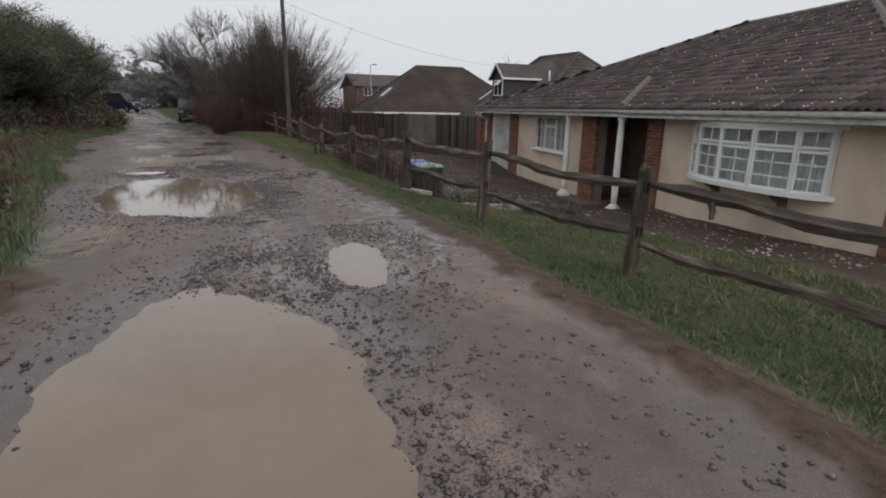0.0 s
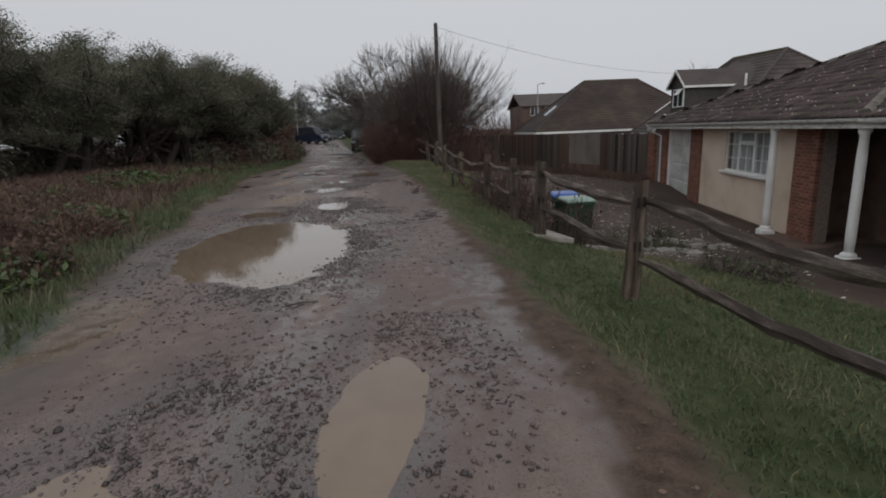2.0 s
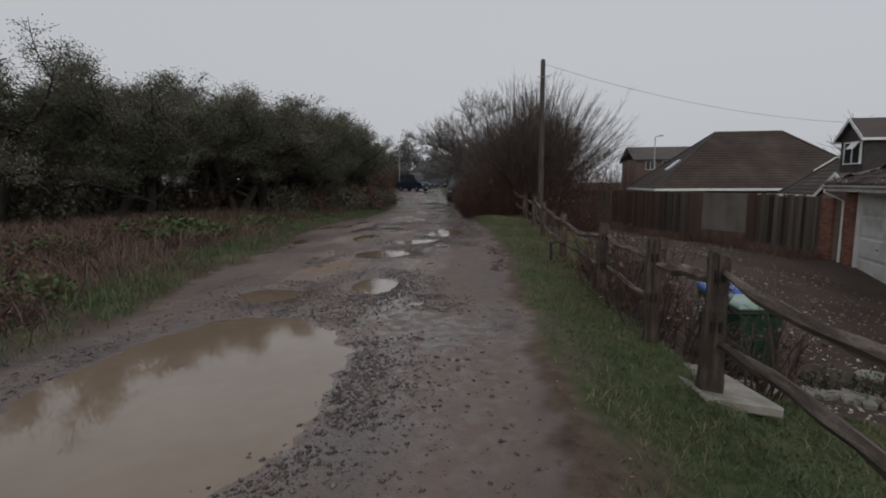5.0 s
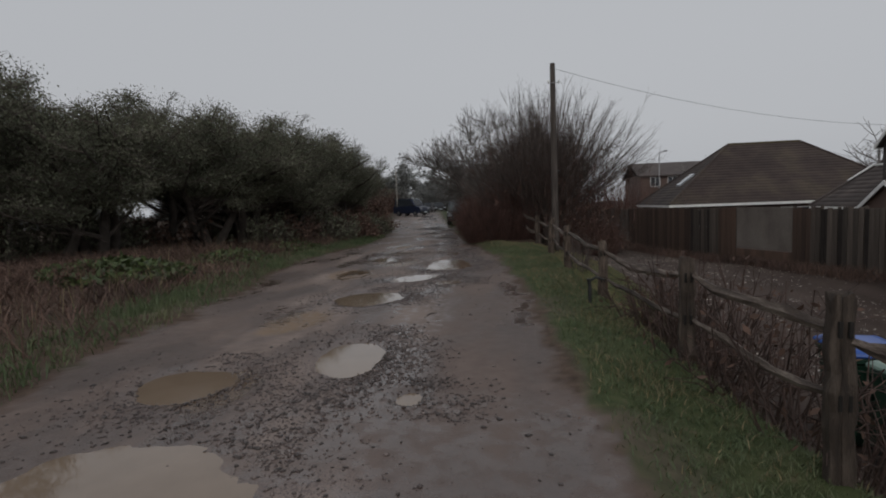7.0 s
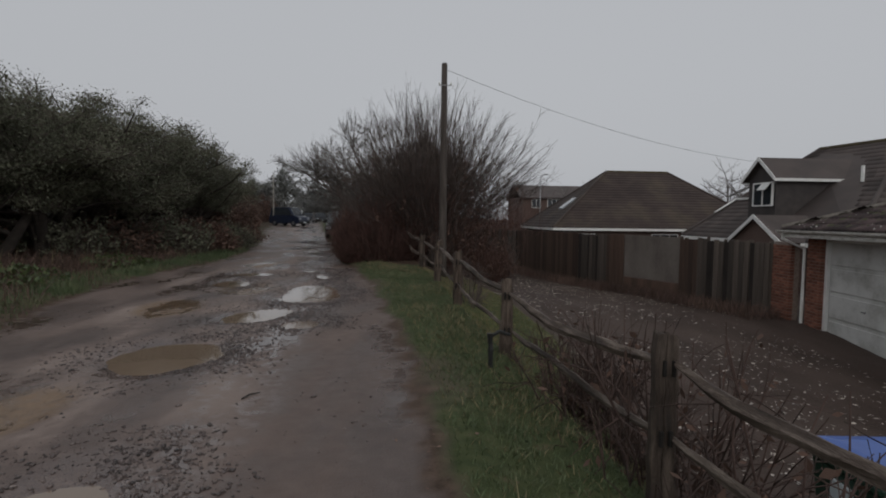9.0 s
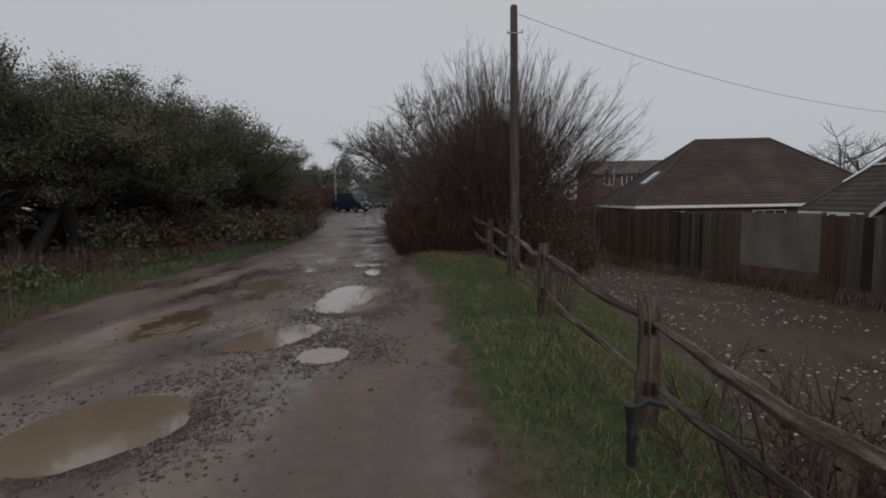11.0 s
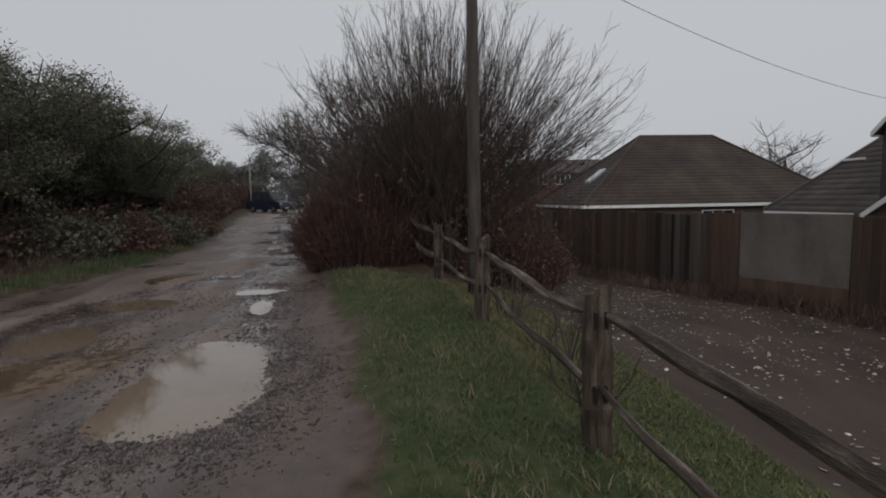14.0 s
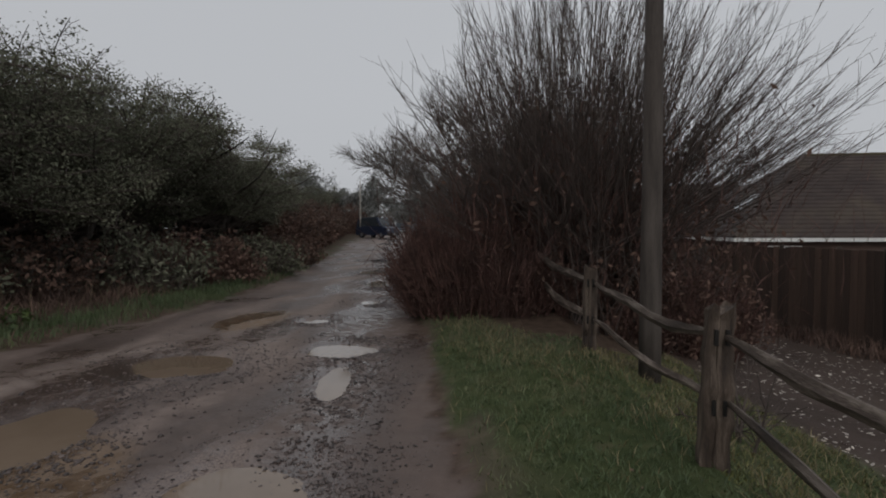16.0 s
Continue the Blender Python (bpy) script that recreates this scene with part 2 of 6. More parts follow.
def ground_material():
    m = bpy.data.materials.new("lane ground")
    m.use_nodes = True
    n, l = m.node_tree.nodes, m.node_tree.links
    b = n["Principled BSDF"]
    co = n.new("ShaderNodeTexCoord")

    def noise_tex(scale, detail=6, stretch=None):
        t = n.new("ShaderNodeTexNoise")
        t.inputs["Scale"].default_value, t.inputs["Detail"].default_value = scale, detail
        src = co.outputs["Object"]
        if stretch:
            mp = n.new("ShaderNodeMapping")
            mp.inputs["Scale"].default_value = stretch
            l.new(src, mp.inputs[0])
            src = mp.outputs[0]
        l.new(src, t.inputs[0])
        return t.outputs[0]

    def ramp(src, stops):
        r = n.new("ShaderNodeValToRGB")
        while len(r.color_ramp.elements) < len(stops):
            r.color_ramp.elements.new(0.5)
        for e, (p, c) in zip(r.color_ramp.elements, stops):
            e.position, e.color = p, (*c, 1)
        l.new(src, r.inputs[0])
        return r.outputs[0]

    def attr(name):
        a = n.new("ShaderNodeAttribute")
        a.attribute_name = name
        return a.outputs["Fac"]

    def mix(fac, a, c):
        x = n.new("ShaderNodeMix")
        x.data_type = "RGBA"
        l.new(fac, x.inputs["Factor"]), l.new(a, x.inputs["A"]), l.new(c, x.inputs["B"])
        return x.outputs["Result"]

    def maths(op, a, c, clamp=False):
        x = n.new("ShaderNodeMath")
        x.operation, x.use_clamp = op, clamp
        for i, v in enumerate((a, c)):
            if isinstance(v, float):
                x.inputs[i].default_value = v
            else:
                l.new(v, x.inputs[i])
        return x.outputs[0]

    coarse, mid, fine = noise_tex(0.9, 6, (1.4, 0.5, 1)), noise_tex(7, 5), noise_tex(70, 3)
    mud = ramp(maths("ADD", maths("MULTIPLY", coarse, 0.75), maths("MULTIPLY", mid, 0.25)), [(0.34, (0.075, 0.052, 0.043)), (0.5, (0.16, 0.118, 0.1)), (0.64, (0.28, 0.222, 0.192))])
    stones = ramp(noise_tex(120, 2), [(0.36, (0.05, 0.036, 0.036)), (0.5, (0.115, 0.086, 0.08)), (0.66, (0.26, 0.21, 0.19))])
    gravel = mix(ramp(fine, [(0.45, (0, 0, 0)), (0.6, (1, 1, 1))]), mud, stones)
    turf = ramp(mid, [(0.35, (0.042, 0.056, 0.023)), (0.6, (0.068, 0.08, 0.035)), (0.75, (0.105, 0.092, 0.053))])
    litter = ramp(maths("ADD", maths("MULTIPLY", mid, 0.6), maths("MULTIPLY", fine, 0.4)), [(0.35, (0.05, 0.034, 0.026)), (0.6, (0.115, 0.08, 0.06))])
    tarmac = ramp(maths("ADD", maths("MULTIPLY", coarse, 0.5), maths("MULTIPLY", fine, 0.5)), [(0.35, (0.045, 0.032, 0.027)), (0.65, (0.105, 0.078, 0.066))])
    silt = ramp(mid, [(0.3, (0.16, 0.1, 0.056)), (0.7, (0.22, 0.145, 0.085))])
    track = ramp(maths("ADD", maths("MULTIPLY", coarse, 0.6), maths("MULTIPLY", mid, 0.4)), [(0.3, (0.085, 0.06, 0.05)), (0.7, (0.165, 0.122, 0.104))])
    col = mix(attr("gravel"), mix(attr("track"), mud, track), gravel)
    col = mix(attr("silt"), col, silt)
    col = mix(attr("drive"), col, tarmac)
    col = mix(attr("brush"), col, litter)
    col = mix(attr("grass"), col, turf)
    soak = n.new("ShaderNodeMix")
    soak.data_type = "RGBA"
    soak.blend_type = "MULTIPLY"
    wetn = maths("MULTIPLY", ramp(coarse, [(0.42, (1, 1, 1)), (0.6, (0, 0, 0))]), attr("wet"))
    l.new(maths("MULTIPLY", wetn, 0.85), soak.inputs["Factor"]), l.new(col, soak.inputs["A"])
    soak.inputs["B"].default_value = (0.62, 0.6, 0.6, 1)
    l.new(soak.outputs["Result"], b.inputs["Base Color"])
    film = maths("MULTIPLY", attr("film"), ramp(maths("ADD", maths("MULTIPLY", coarse, 0.4), maths("MULTIPLY", mid, 0.6)), [(0.44, (1, 1, 1)), (0.58, (0, 0, 0))]))
    rough = maths("SUBTRACT", maths("SUBTRACT", 0.72, maths("MULTIPLY", wetn, 0.5), True), maths("MULTIPLY", film, 0.5), True)
    rough = maths("MAXIMUM", rough, 0.09)
    l.new(rough, b.inputs["Roughness"])
    l.new(maths("ADD", 0.1, maths("ADD", maths("MULTIPLY", attr("wet"), 0.4), maths("MULTIPLY", maths("MAXIMUM", wetn, film), 0.4))), b.inputs["Specular IOR Level"])
    bn = n.new("ShaderNodeBump")
    bn.inputs["Distance"].default_value = 0.02
    l.new(maths("SUBTRACT", 0.6, maths("MULTIPLY", film, 0.45), True), bn.inputs["Strength"])
    l.new(maths("ADD", maths("MULTIPLY", fine, 0.4), mid), bn.inputs["Height"])
    l.new(bn.outputs[0], b.inputs["Normal"])
    return m


M_GROUND = ground_material()


# ---- small builders ----
def fast_mesh(name, V, F, mats):
    """A mesh from arrays: vertices (n, 3) and faces (m, k) of one size."""
    V, F = np.asarray(V, np.float32).reshape(-1, 3), np.asarray(F, np.int32)
    me = bpy.data.meshes.new(name)
    m, k = F.shape
    me.vertices.add(len(V)), me.loops.add(m * k), me.polygons.add(m)
    me.vertices.foreach_set("co", V.ravel())
    me.loops.foreach_set("vertex_index", F.ravel())
    me.polygons.foreach_set("loop_start", np.arange(0, m * k, k, dtype=np.int32))
    me.polygons.foreach_set("loop_total", np.full(m, k, np.int32))
    me.update(calc_edges=True)
    for x in mats if isinstance(mats, (list, tuple)) else [mats]:
        me.materials.append(x)
    return me


def part(name, bm, material, parent=None, label=""):
    """Links a bmesh (or a ready mesh) as one mesh object under a thing."""
    if isinstance(bm, bmesh.types.BMesh):
        me = bpy.data.meshes.new(name)
        bm.to_mesh(me)
        bm.free()
        me.materials.append(material)
    else:
        me = bm
    ob = new(name, me)
    ob.parent = parent
    return tagged(ob, label)


def empty(name, m, label, category, group="", kind=""):
    ob = new(name)
    ob.empty_display_size = 0.2
    ob.matrix_world = m
    return tagged(ob, label, category, group, kind)


def box(bm, x0, y0, z0, x1, y1, z1, bevel=0.0):
    vs = [bm.verts.new((x, y, z)) for x in (x0, x1) for y in (y0, y1) for z in (z0, z1)]
    fs = [bm.faces.new([vs[i] for i in q]) for q in ((0, 1, 3, 2), (4, 6, 7, 5), (0, 4, 5, 1), (2, 3, 7, 6), (0, 2, 6, 4), (1, 5, 7, 3))]
    if bevel:
        es = list({e for f in fs for e in f.edges})
        bmesh.ops.bevel(bm, geom=es, offset=bevel, segments=1, affect="EDGES")
    return bm


def boxes(*rows, bevel=0.0):
    bm = bmesh.new()
    for r in rows:
        box(bm, *r, bevel=bevel)
    return bm


def lathe(profile, segs=16, centre=(0, 0)):
    """A turned solid from (radius, z) rows."""
    bm = bmesh.new()
    rings = [[bm.verts.new((centre[0] + r * math.cos(2 * math.pi * i / segs), centre[1] + r * math.sin(2 * math.pi * i / segs), z)) for i in range(segs)] for r, z in profile]
    for a, c in zip(rings, rings[1:]):
        for i in range(segs):
            f = bm.faces.new((a[i], a[(i + 1) % segs], c[(i + 1) % segs], c[i]))
            f.smooth = True
    bm.faces.new(rings[-1]), bm.faces.new(rings[0][::-1])
    return bm


def tube(points, radii, segs=8, seed=0, rough=0.0, flat=1.0):
    """A bar along points; flat squeezes its width, rough makes it uneven."""
    bm, rnd, rings = bmesh.new(), random.Random(seed), []
    pts = [Vector(p) for p in points]
    for i, p in enumerate(pts):
        d = (pts[min(i + 1, len(pts) - 1)] - pts[max(i - 1, 0)]).normalized()
        side = d.cross(Vector((0, 0, 1)))
        side = side.normalized() if side.length > 1e-3 else Vector((1, 0, 0))
        up = side.cross(d)
        ring = []
        for k in range(segs):
            a = 2 * math.pi * (k + 0.5) / segs
            r = radii[i] * (1 + rough * rnd.uniform(-1, 1))
            ring.append(bm.verts.new(p + side * (math.cos(a) * r * flat) + up * (math.sin(a) * r)))
        rings.append(ring)
    for a, c in zip(rings, rings[1:]):
        for k in range(segs):
            bm.faces.new((a[k], a[(k + 1) % segs], c[(k + 1) % segs], c[k]))
    bm.faces.new(rings[-1]), bm.faces.new(rings[0][::-1])
    bmesh.ops.recalc_face_normals(bm, faces=bm.faces)
    return bm


def sprays(paths, sides=3):
    """Many tapering twigs in one set of arrays. paths: (points (n, 3), radius at the foot, radius at the tip)."""
    V, F, base = [], [], 0
    ang = np.arange(sides) * 2 * np.pi / sides
    for P, r0, r1 in paths:
        P = np.asarray(P, float)
        n = len(P)
        D = np.gradient(P, axis=0)
        D /= np.linalg.norm(D, axis=1)[:, None] + 1e-9
        ref = np.where(np.abs(D[:, 2:3]) > 0.9, np.array([[1.0, 0, 0]]), np.array([[0, 0, 1.0]]))
        A = np.cross(D, ref)
        A /= np.linalg.norm(A, axis=1)[:, None] + 1e-9
        B = np.cross(D, A)
        r = np.linspace(r0, r1, n)[:, None, None]
        ring = P[:, None, :] + r * (A[:, None, :] * np.cos(ang)[None, :, None] + B[:, None, :] * np.sin(ang)[None, :, None])
        V.append(ring.reshape(-1, 3))
        i = np.arange(n - 1)[:, None] * sides
        k = np.arange(sides)[None, :]
        k2 = (k + 1) % sides
        F.append((np.stack([i + k, i + k2, i + sides + k2, i + sides + k], -1).reshape(-1, 4)) + base)
        base += n * sides
    return np.concatenate(V), np.concatenate(F)


def leaf_quads(centres, size, rng, droop=0.3):
    """One small bent quad a leaf."""
    n = len(centres)
    a = rng.normal(size=(n, 3))
    a /= np.linalg.norm(a, axis=1)[:, None]
    b = np.cross(a, rng.normal(size=(n, 3)))
    b /= np.linalg.norm(b, axis=1)[:, None]
    s = (size * rng.uniform(0.6, 1.4, (n, 1)))
    V = np.stack([centres - a * s, centres + b * s * 0.45, centres + a * s, centres - b * s * 0.45], 1)
    return V.reshape(-1, 3), np.arange(n * 4).reshape(n, 4)


def vnoise(x, y, seed=0):
    """Smooth value noise in 0..1 on arrays."""
    xi, yi = np.floor(x).astype(np.int64), np.floor(y).astype(np.int64)
    fx, fy = x - xi, y - yi
    fx, fy = fx * fx * (3 - 2 * fx), fy * fy * (3 - 2 * fy)

    def h(i, j):
        v = (i * 374761393 + j * 668265263 + seed * 974634777) & 0x7FFFFFFF
        v = ((v ^ (v >> 13)) * 1274126177) & 0x7FFFFFFF
        return ((v ^ (v >> 16)) & 0xFFFF) / 65535.0
    return (h(xi, yi) * (1 - fx) + h(xi + 1, yi) * fx) * (1 - fy) + (h(xi, yi + 1) * (1 - fx) + h(xi + 1, yi + 1) * fx) * fy


def fractal(x, y, seed=0, octaves=4):
    v, a, tot = 0, 1.0, 0
    for o in range(octaves):
        v, tot = v + a * vnoise(x * 2 ** o, y * 2 ** o, seed + o), tot + a
        a *= 0.5
    return v / tot


def smooth(a, b, x):
    t = np.clip((x - a) / (b - a), 0, 1)
    return t * t * (3 - 2 * t)


# ---- the plan ----
# edges of the lane and the fence line: x at a given y
RIGHT_Y = [-20, 1, 5, 9.8, 12.3, 17, 19.6, 22.2, 25.1, 27, 30, 40, 60, 120, 400]
RIGHT_X = [2.2, 2.05, 2.0, 1.66, 1.4, 1.02, 0.69, 0.3, -0.25, -0.75, -1.5, -3.4, -7.0, -18, -70]
LEFT_Y = [-20, 3.7, 5.5, 7.25, 9, 11, 12.7, 15, 17.5, 20.3, 24, 27.6, 33, 43, 57, 120, 400]
LEFT_X = [-1.3, -1.5, -1.75, -2.2, -2.6, -2.8, -3.5, -3.8, -4.2, -5.1, -5.6, -5.3, -5.7, -8, -11.3, -25, -80]
FENCE_Y = [-10, 0.8, 3.82, 6.65, 10.05, 13.4, 16.5, 19.5, 22.6, 25.4, 30]
FENCE_X = [4.2, 3.62, 3.42, 3.17, 3.04, 2.67, 2.3, 2.03, 1.85, 1.55, 1.2]
# the lowest line of the lane, where water lies
WET_Y = [3, 8, 12, 16, 20, 24, 27, 30, 45, 60, 100]
WET_X = [0.3, 0.0, -0.2, -0.45, -0.75, -1.06, -1.6, -2.1, -5.0, -8.6, -16]
HOUSE_X, HOUSE_SLOPE = 7.5, 0.15
# puddles: centre, half width, half length, turn in degrees, level
PUDDLES = [
    (-0.25, 2.35, 0.82, 1.85, 4, -0.02), (0.9, 4.5, 0.29, 0.76, -4, -0.02), (-1.02, 9.05, 1.2, 2.12, 9, -0.02),
    (-0.68, 13.0, 0.36, 0.7, 10, -0.02), (-1.53, 16.3, 0.6, 0.66, -10, -0.02), (-1.2, 18.8, 0.42, 0.72, -22, -0.02),
    (-0.4, 18.05, 0.3, 0.32, 0, -0.02), (-0.76, 20.8, 0.7, 0.85, 5, -0.02), (-0.88, 21.55, 0.56, 0.95, 8, -0.02), (-1.45, 25.6, 0.45, 0.38, 0, -0.02),
    (-3.0, 24.7, 0.6, 0.5, 0, -0.022), (-2.95, 22.75, 0.42, 0.6, 8, -0.022),
    (-1.1, 24.3, 0.17, 0.6, 12, -0.02), (0.16, 11.9, 0.11, 0.15, 0, -0.02), (-2.18, 29.7, 0.24, 0.32, 10, -0.015),
    (-1.98, 12.12, 0.36, 0.42, 20, -0.026), (-2.5, 27.5, 0.2, 0.22, 0, -0.02), (-2.9, 33.2, 0.34, 0.8, 14, -0.015), (-4.0, 36.8, 0.5, 0.9, 14, -0.015), (-3.6, 40.5, 0.42, 1.0, 14, -0.01), (-5.2, 43.2, 0.6, 1.1, 14, -0.01),
]
# shallow silted hollows with hardly any water
HOLLOWS = [(-2.9, 19.5, 0.5, 0.9, 10), (-2.3, 21.8, 0.6, 0.9, 10), (-1.6, 12.0, 0.4, 0.5, 0), (-3.6, 27.5, 0.5, 0.9, 0), (-1.75, 6.0, 0.5, 0.8, 0), (-2.0, 14.6, 0.4, 0.7, 0)]


def puddle_r(x, y, row, seed):
    cx, cy, rx, ry, turn = row[:5]
    c, s = math.cos(radians(turn)), math.sin(radians(turn))
    u, v = (x - cx) * c + (y - cy) * s, -(x - cx) * s + (y - cy) * c
    r = np.sqrt((u / rx) ** 2 + (v / ry) ** 2)
    near = min(rx, ry)
    return r * (1 + 0.34 * (fractal(x / near * 0.9, y / near * 0.9, seed, 3) - 0.5)) + 0.2 * (fractal(x * 5, y * 5, seed + 7, 3) - 0.5)


def lane_masks(x, y):
    """How far inside the lane (metres, negative outside), and how far past the fence."""
    wob = 0.35 * (fractal(x * 1.3, y * 1.3, 5, 3) - 0.5) + 0.3 * (fractal(x * 7, y * 7, 6, 3) - 0.5)
    inside = np.minimum(np.interp(y, RIGHT_Y, RIGHT_X) - x + wob, x - np.interp(y, LEFT_Y, LEFT_X) + wob * 1.6)
    past = x - np.interp(y, FENCE_Y, FENCE_X)
    return inside, past


def soil_strip(x, y, side_r):
    """Bare brown soil and trodden litter along the lane's edge, wider at the start."""
    wide = np.interp(y, [0, 4, 7, 30], [0.75, 0.6, 0.2, 0.15])
    return smooth(1.25, 0.45, (side_r + 0.5 * (fractal(x * 1.7, y * 1.1, 33, 4) - 0.45)) / wide)


def house_s(x, y):
    c = math.hypot(1, HOUSE_SLOPE)
    return ((x - HOUSE_X) * HOUSE_SLOPE + y) / c, ((x - HOUSE_X) - HOUSE_SLOPE * y) / c


def height(x, y, details=True):
    x, y = np.asarray(x, float), np.asarray(y, float)
    inside, past = lane_masks(x, y)
    past_fence = x - np.interp(y, FENCE_Y, FENCE_X)
    rise = 0.02 * np.clip(y - 46, 0, 36) * np.interp(past_fence, [2, 14], [1, 1])
    z = rise.copy()
    # verge on the fence side, then the drop to the garden
    side_r = x - np.interp(y, RIGHT_Y, RIGHT_X)
    vergez = np.interp(y, [0, 6, 10, 14, 19, 25, 30], [-0.24, -0.26, -0.3, -0.15, 0.0, 0.08, 0.1])
    z = z + smooth(0, 0.95, side_r) * vergez + 0.05 * smooth(0, 0.35, side_r)
    s, off = house_s(x, y)
    foot = np.interp(s, [-10, 4.2, 9.3, 12, 18.5, 21, 23, 30, 55, 80], [-0.6, -0.65, -0.97, -1.22, -1.3, -1.1, -0.92, -1.0, -1.0, 0.0])
    rate = np.interp(y, [8, 11, 12.2, 14.5, 18], [0.55, 0.9, 1.5, 1.4, 0.45])
    z = z + np.where(past > 0, (foot - vergez) * (1 - np.exp(-np.clip(past, 0, 60) * rate)), 0) 
    # bank on the field side
    side_l = np.interp(y, LEFT_Y, LEFT_X) - x
    z = z + 0.1 * smooth(0, 0.6, side_l) + 0.28 * smooth(0.6, 5, side_l)
    if details:
        amp = 0.05 + 0.03 * smooth(0.05, -0.6, inside)
        z = z + amp * (fractal(x * 1.1, y * 0.8, 3, 4) - 0.5) + 0.012 * (fractal(x * 7, y * 7, 9, 3) - 0.5)
        for i, p in enumerate(PUDDLES):
            near = (np.abs(x - p[0]) < 4) & (np.abs(y - p[1]) < 5)
            if near.any():
                r = puddle_r(x[near], y[near], p, 20 + i)
                bowl = np.clip(p[5] + 0.06 * (r - 1), p[5] - 0.05, 9)
                w = smooth(1.6, 1.25, r)
                z[near] = z[near] * (1 - w) + np.minimum(z[near], bowl) * w
                lip = smooth(0.8, 1.15, r) * smooth(1.9, 1.3, r)
                z[near] += 0.012 * lip * fractal(x[near] * 9, y[near] * 9, 40 + i, 2)
        for i, p in enumerate(HOLLOWS):
            near = (np.abs(x - p[0]) < 3) & (np.abs(y - p[1]) < 3)
            if near.any():
                r = puddle_r(x[near], y[near], p, 60 + i)
                z[near] -= 0.025 * smooth(1.4, 0.5, r)
    return z


def build_ground():
    def spread(lo, hi, fine, far, grow):
        mid = list(np.arange(lo, hi, fine))
        step, a, out_lo = fine, lo, []
        while a > -far:
            step = min(step * grow, 200)
            a -= step
            out_lo.append(a)
        step, a, out_hi = fine, mid[-1], []
        while a < far:
            step = min(step * grow, 200)
            a += step
            out_hi.append(a)
        return np.array(out_lo[::-1] + mid + out_hi)
    xs, ys = spread(-6.5, 4.6, 0.07, 1500, 1.07), spread(0.8, 45, 0.085, 1800, 1.09)
    X, Y = np.meshgrid(xs, ys)
    x, y = X.ravel(), Y.ravel()
    z = height(x, y)
    nx, ny = len(xs), len(ys)
    i = (np.arange(ny - 1)[:, None] * nx + np.arange(nx - 1)[None, :]).ravel()
    me = fast_mesh("ground", np.stack([x, y, z], 1), np.stack([i, i + 1, i + nx + 1, i + nx], 1), M_GROUND)
    me.polygons.foreach_set("use_smooth", np.ones(len(i), bool))
    inside, past = lane_masks(x, y)
    side_r = x - np.interp(y, RIGHT_Y, RIGHT_X)
    out = smooth(0.06, -0.1, inside)
    s, off = house_s(x, y)
    grassy_edge = np.interp(y, [0, 8, 10.3, 11.5, 12.6, 16, 20, 26, 40], [2.9, 3.0, 2.4, 1.8, 0.5, 1.2, 1.9, 1.7, 1.0])
    drive = smooth(-0.2, 0.25, past - grassy_edge + 0.5 * (fractal(x, y, 14, 3) - 0.5)) * smooth(-1, 0, side_r)
    left = x < 0.5 * (np.interp(y, RIGHT_Y, RIGHT_X) + np.interp(y, LEFT_Y, LEFT_X))
    side_l = np.interp(y, LEFT_Y, LEFT_X) - x
    bare = smooth(0.5, 0.72, fractal(x * 1.2, y * 0.7, 31, 4)) * smooth(0.9, 0.2, np.where(left, side_l, side_r))
    bare = bare * np.where(left, 1, np.interp(y, [6, 10], [1, 0.35]))
    clump = fractal(x * 0.9, y * 0.9, 77, 3)
    brush = np.where(left, 1 - smooth(0.48, 0.62, clump) * smooth(1.8, 0.6, side_l), np.maximum(np.maximum(0.85 * bare, soil_strip(x, y, side_r)), smooth(2.0, 1.0, np.hypot(x - 1.6, (y - 28) * 0.6))))
    grass = out * (1 - drive) * (1 - 0.9 * bare)
    gravel, silt, wet = np.zeros_like(x), np.zeros_like(x), 0.55 * (1 - out)
    for k, p in enumerate(PUDDLES):
        near = (np.abs(x - p[0]) < 4) & (np.abs(y - p[1]) < 5)
        r = puddle_r(x[near], y[near], p, 20 + k)
        gravel[near] = np.maximum(gravel[near], smooth(1.9, 1.2, r) * smooth(0.3, 0.55, fractal(x[near] * 0.9, y[near] * 0.9, 50, 3)))
        wet[near] = np.maximum(wet[near], smooth(1.9, 1.1, r))
    # smooth trodden mud along the fence side and the far wheel track
    track = smooth(-2.1, -1.2, side_r + 0.7 * (fractal(x * 0.7, y * 0.5, 71, 3) - 0.5)) * np.interp(y, [2, 6], [0.3, 0.9])
    track = np.maximum(track, 0.8 * smooth(1.6, 0.7, -side_l + 0.6 * (fractal(x * 0.7, y * 0.5, 72, 3) - 0.5)))
    gravel = np.maximum(gravel, 0.85 * smooth(0.4, 0.6, fractal(x * 0.8, y * 0.6, 52, 4)) * (1 - track) * np.interp(y, [8, 13], [1, 0.25]))
    mid_x = np.interp(y, WET_Y, WET_X)
    film = smooth(1.0, 0.15, np.abs(x - mid_x + 0.5 * (fractal(x * 0.8, y * 0.5, 88, 3) - 0.5)) / np.interp(y, [5, 20, 45, 80], [0.55, 0.65, 1.5, 2.5]))
    film = np.maximum(film, 0.75 * smooth(0.52, 0.66, fractal(x * 0.9, y * 0.45, 93, 4)))
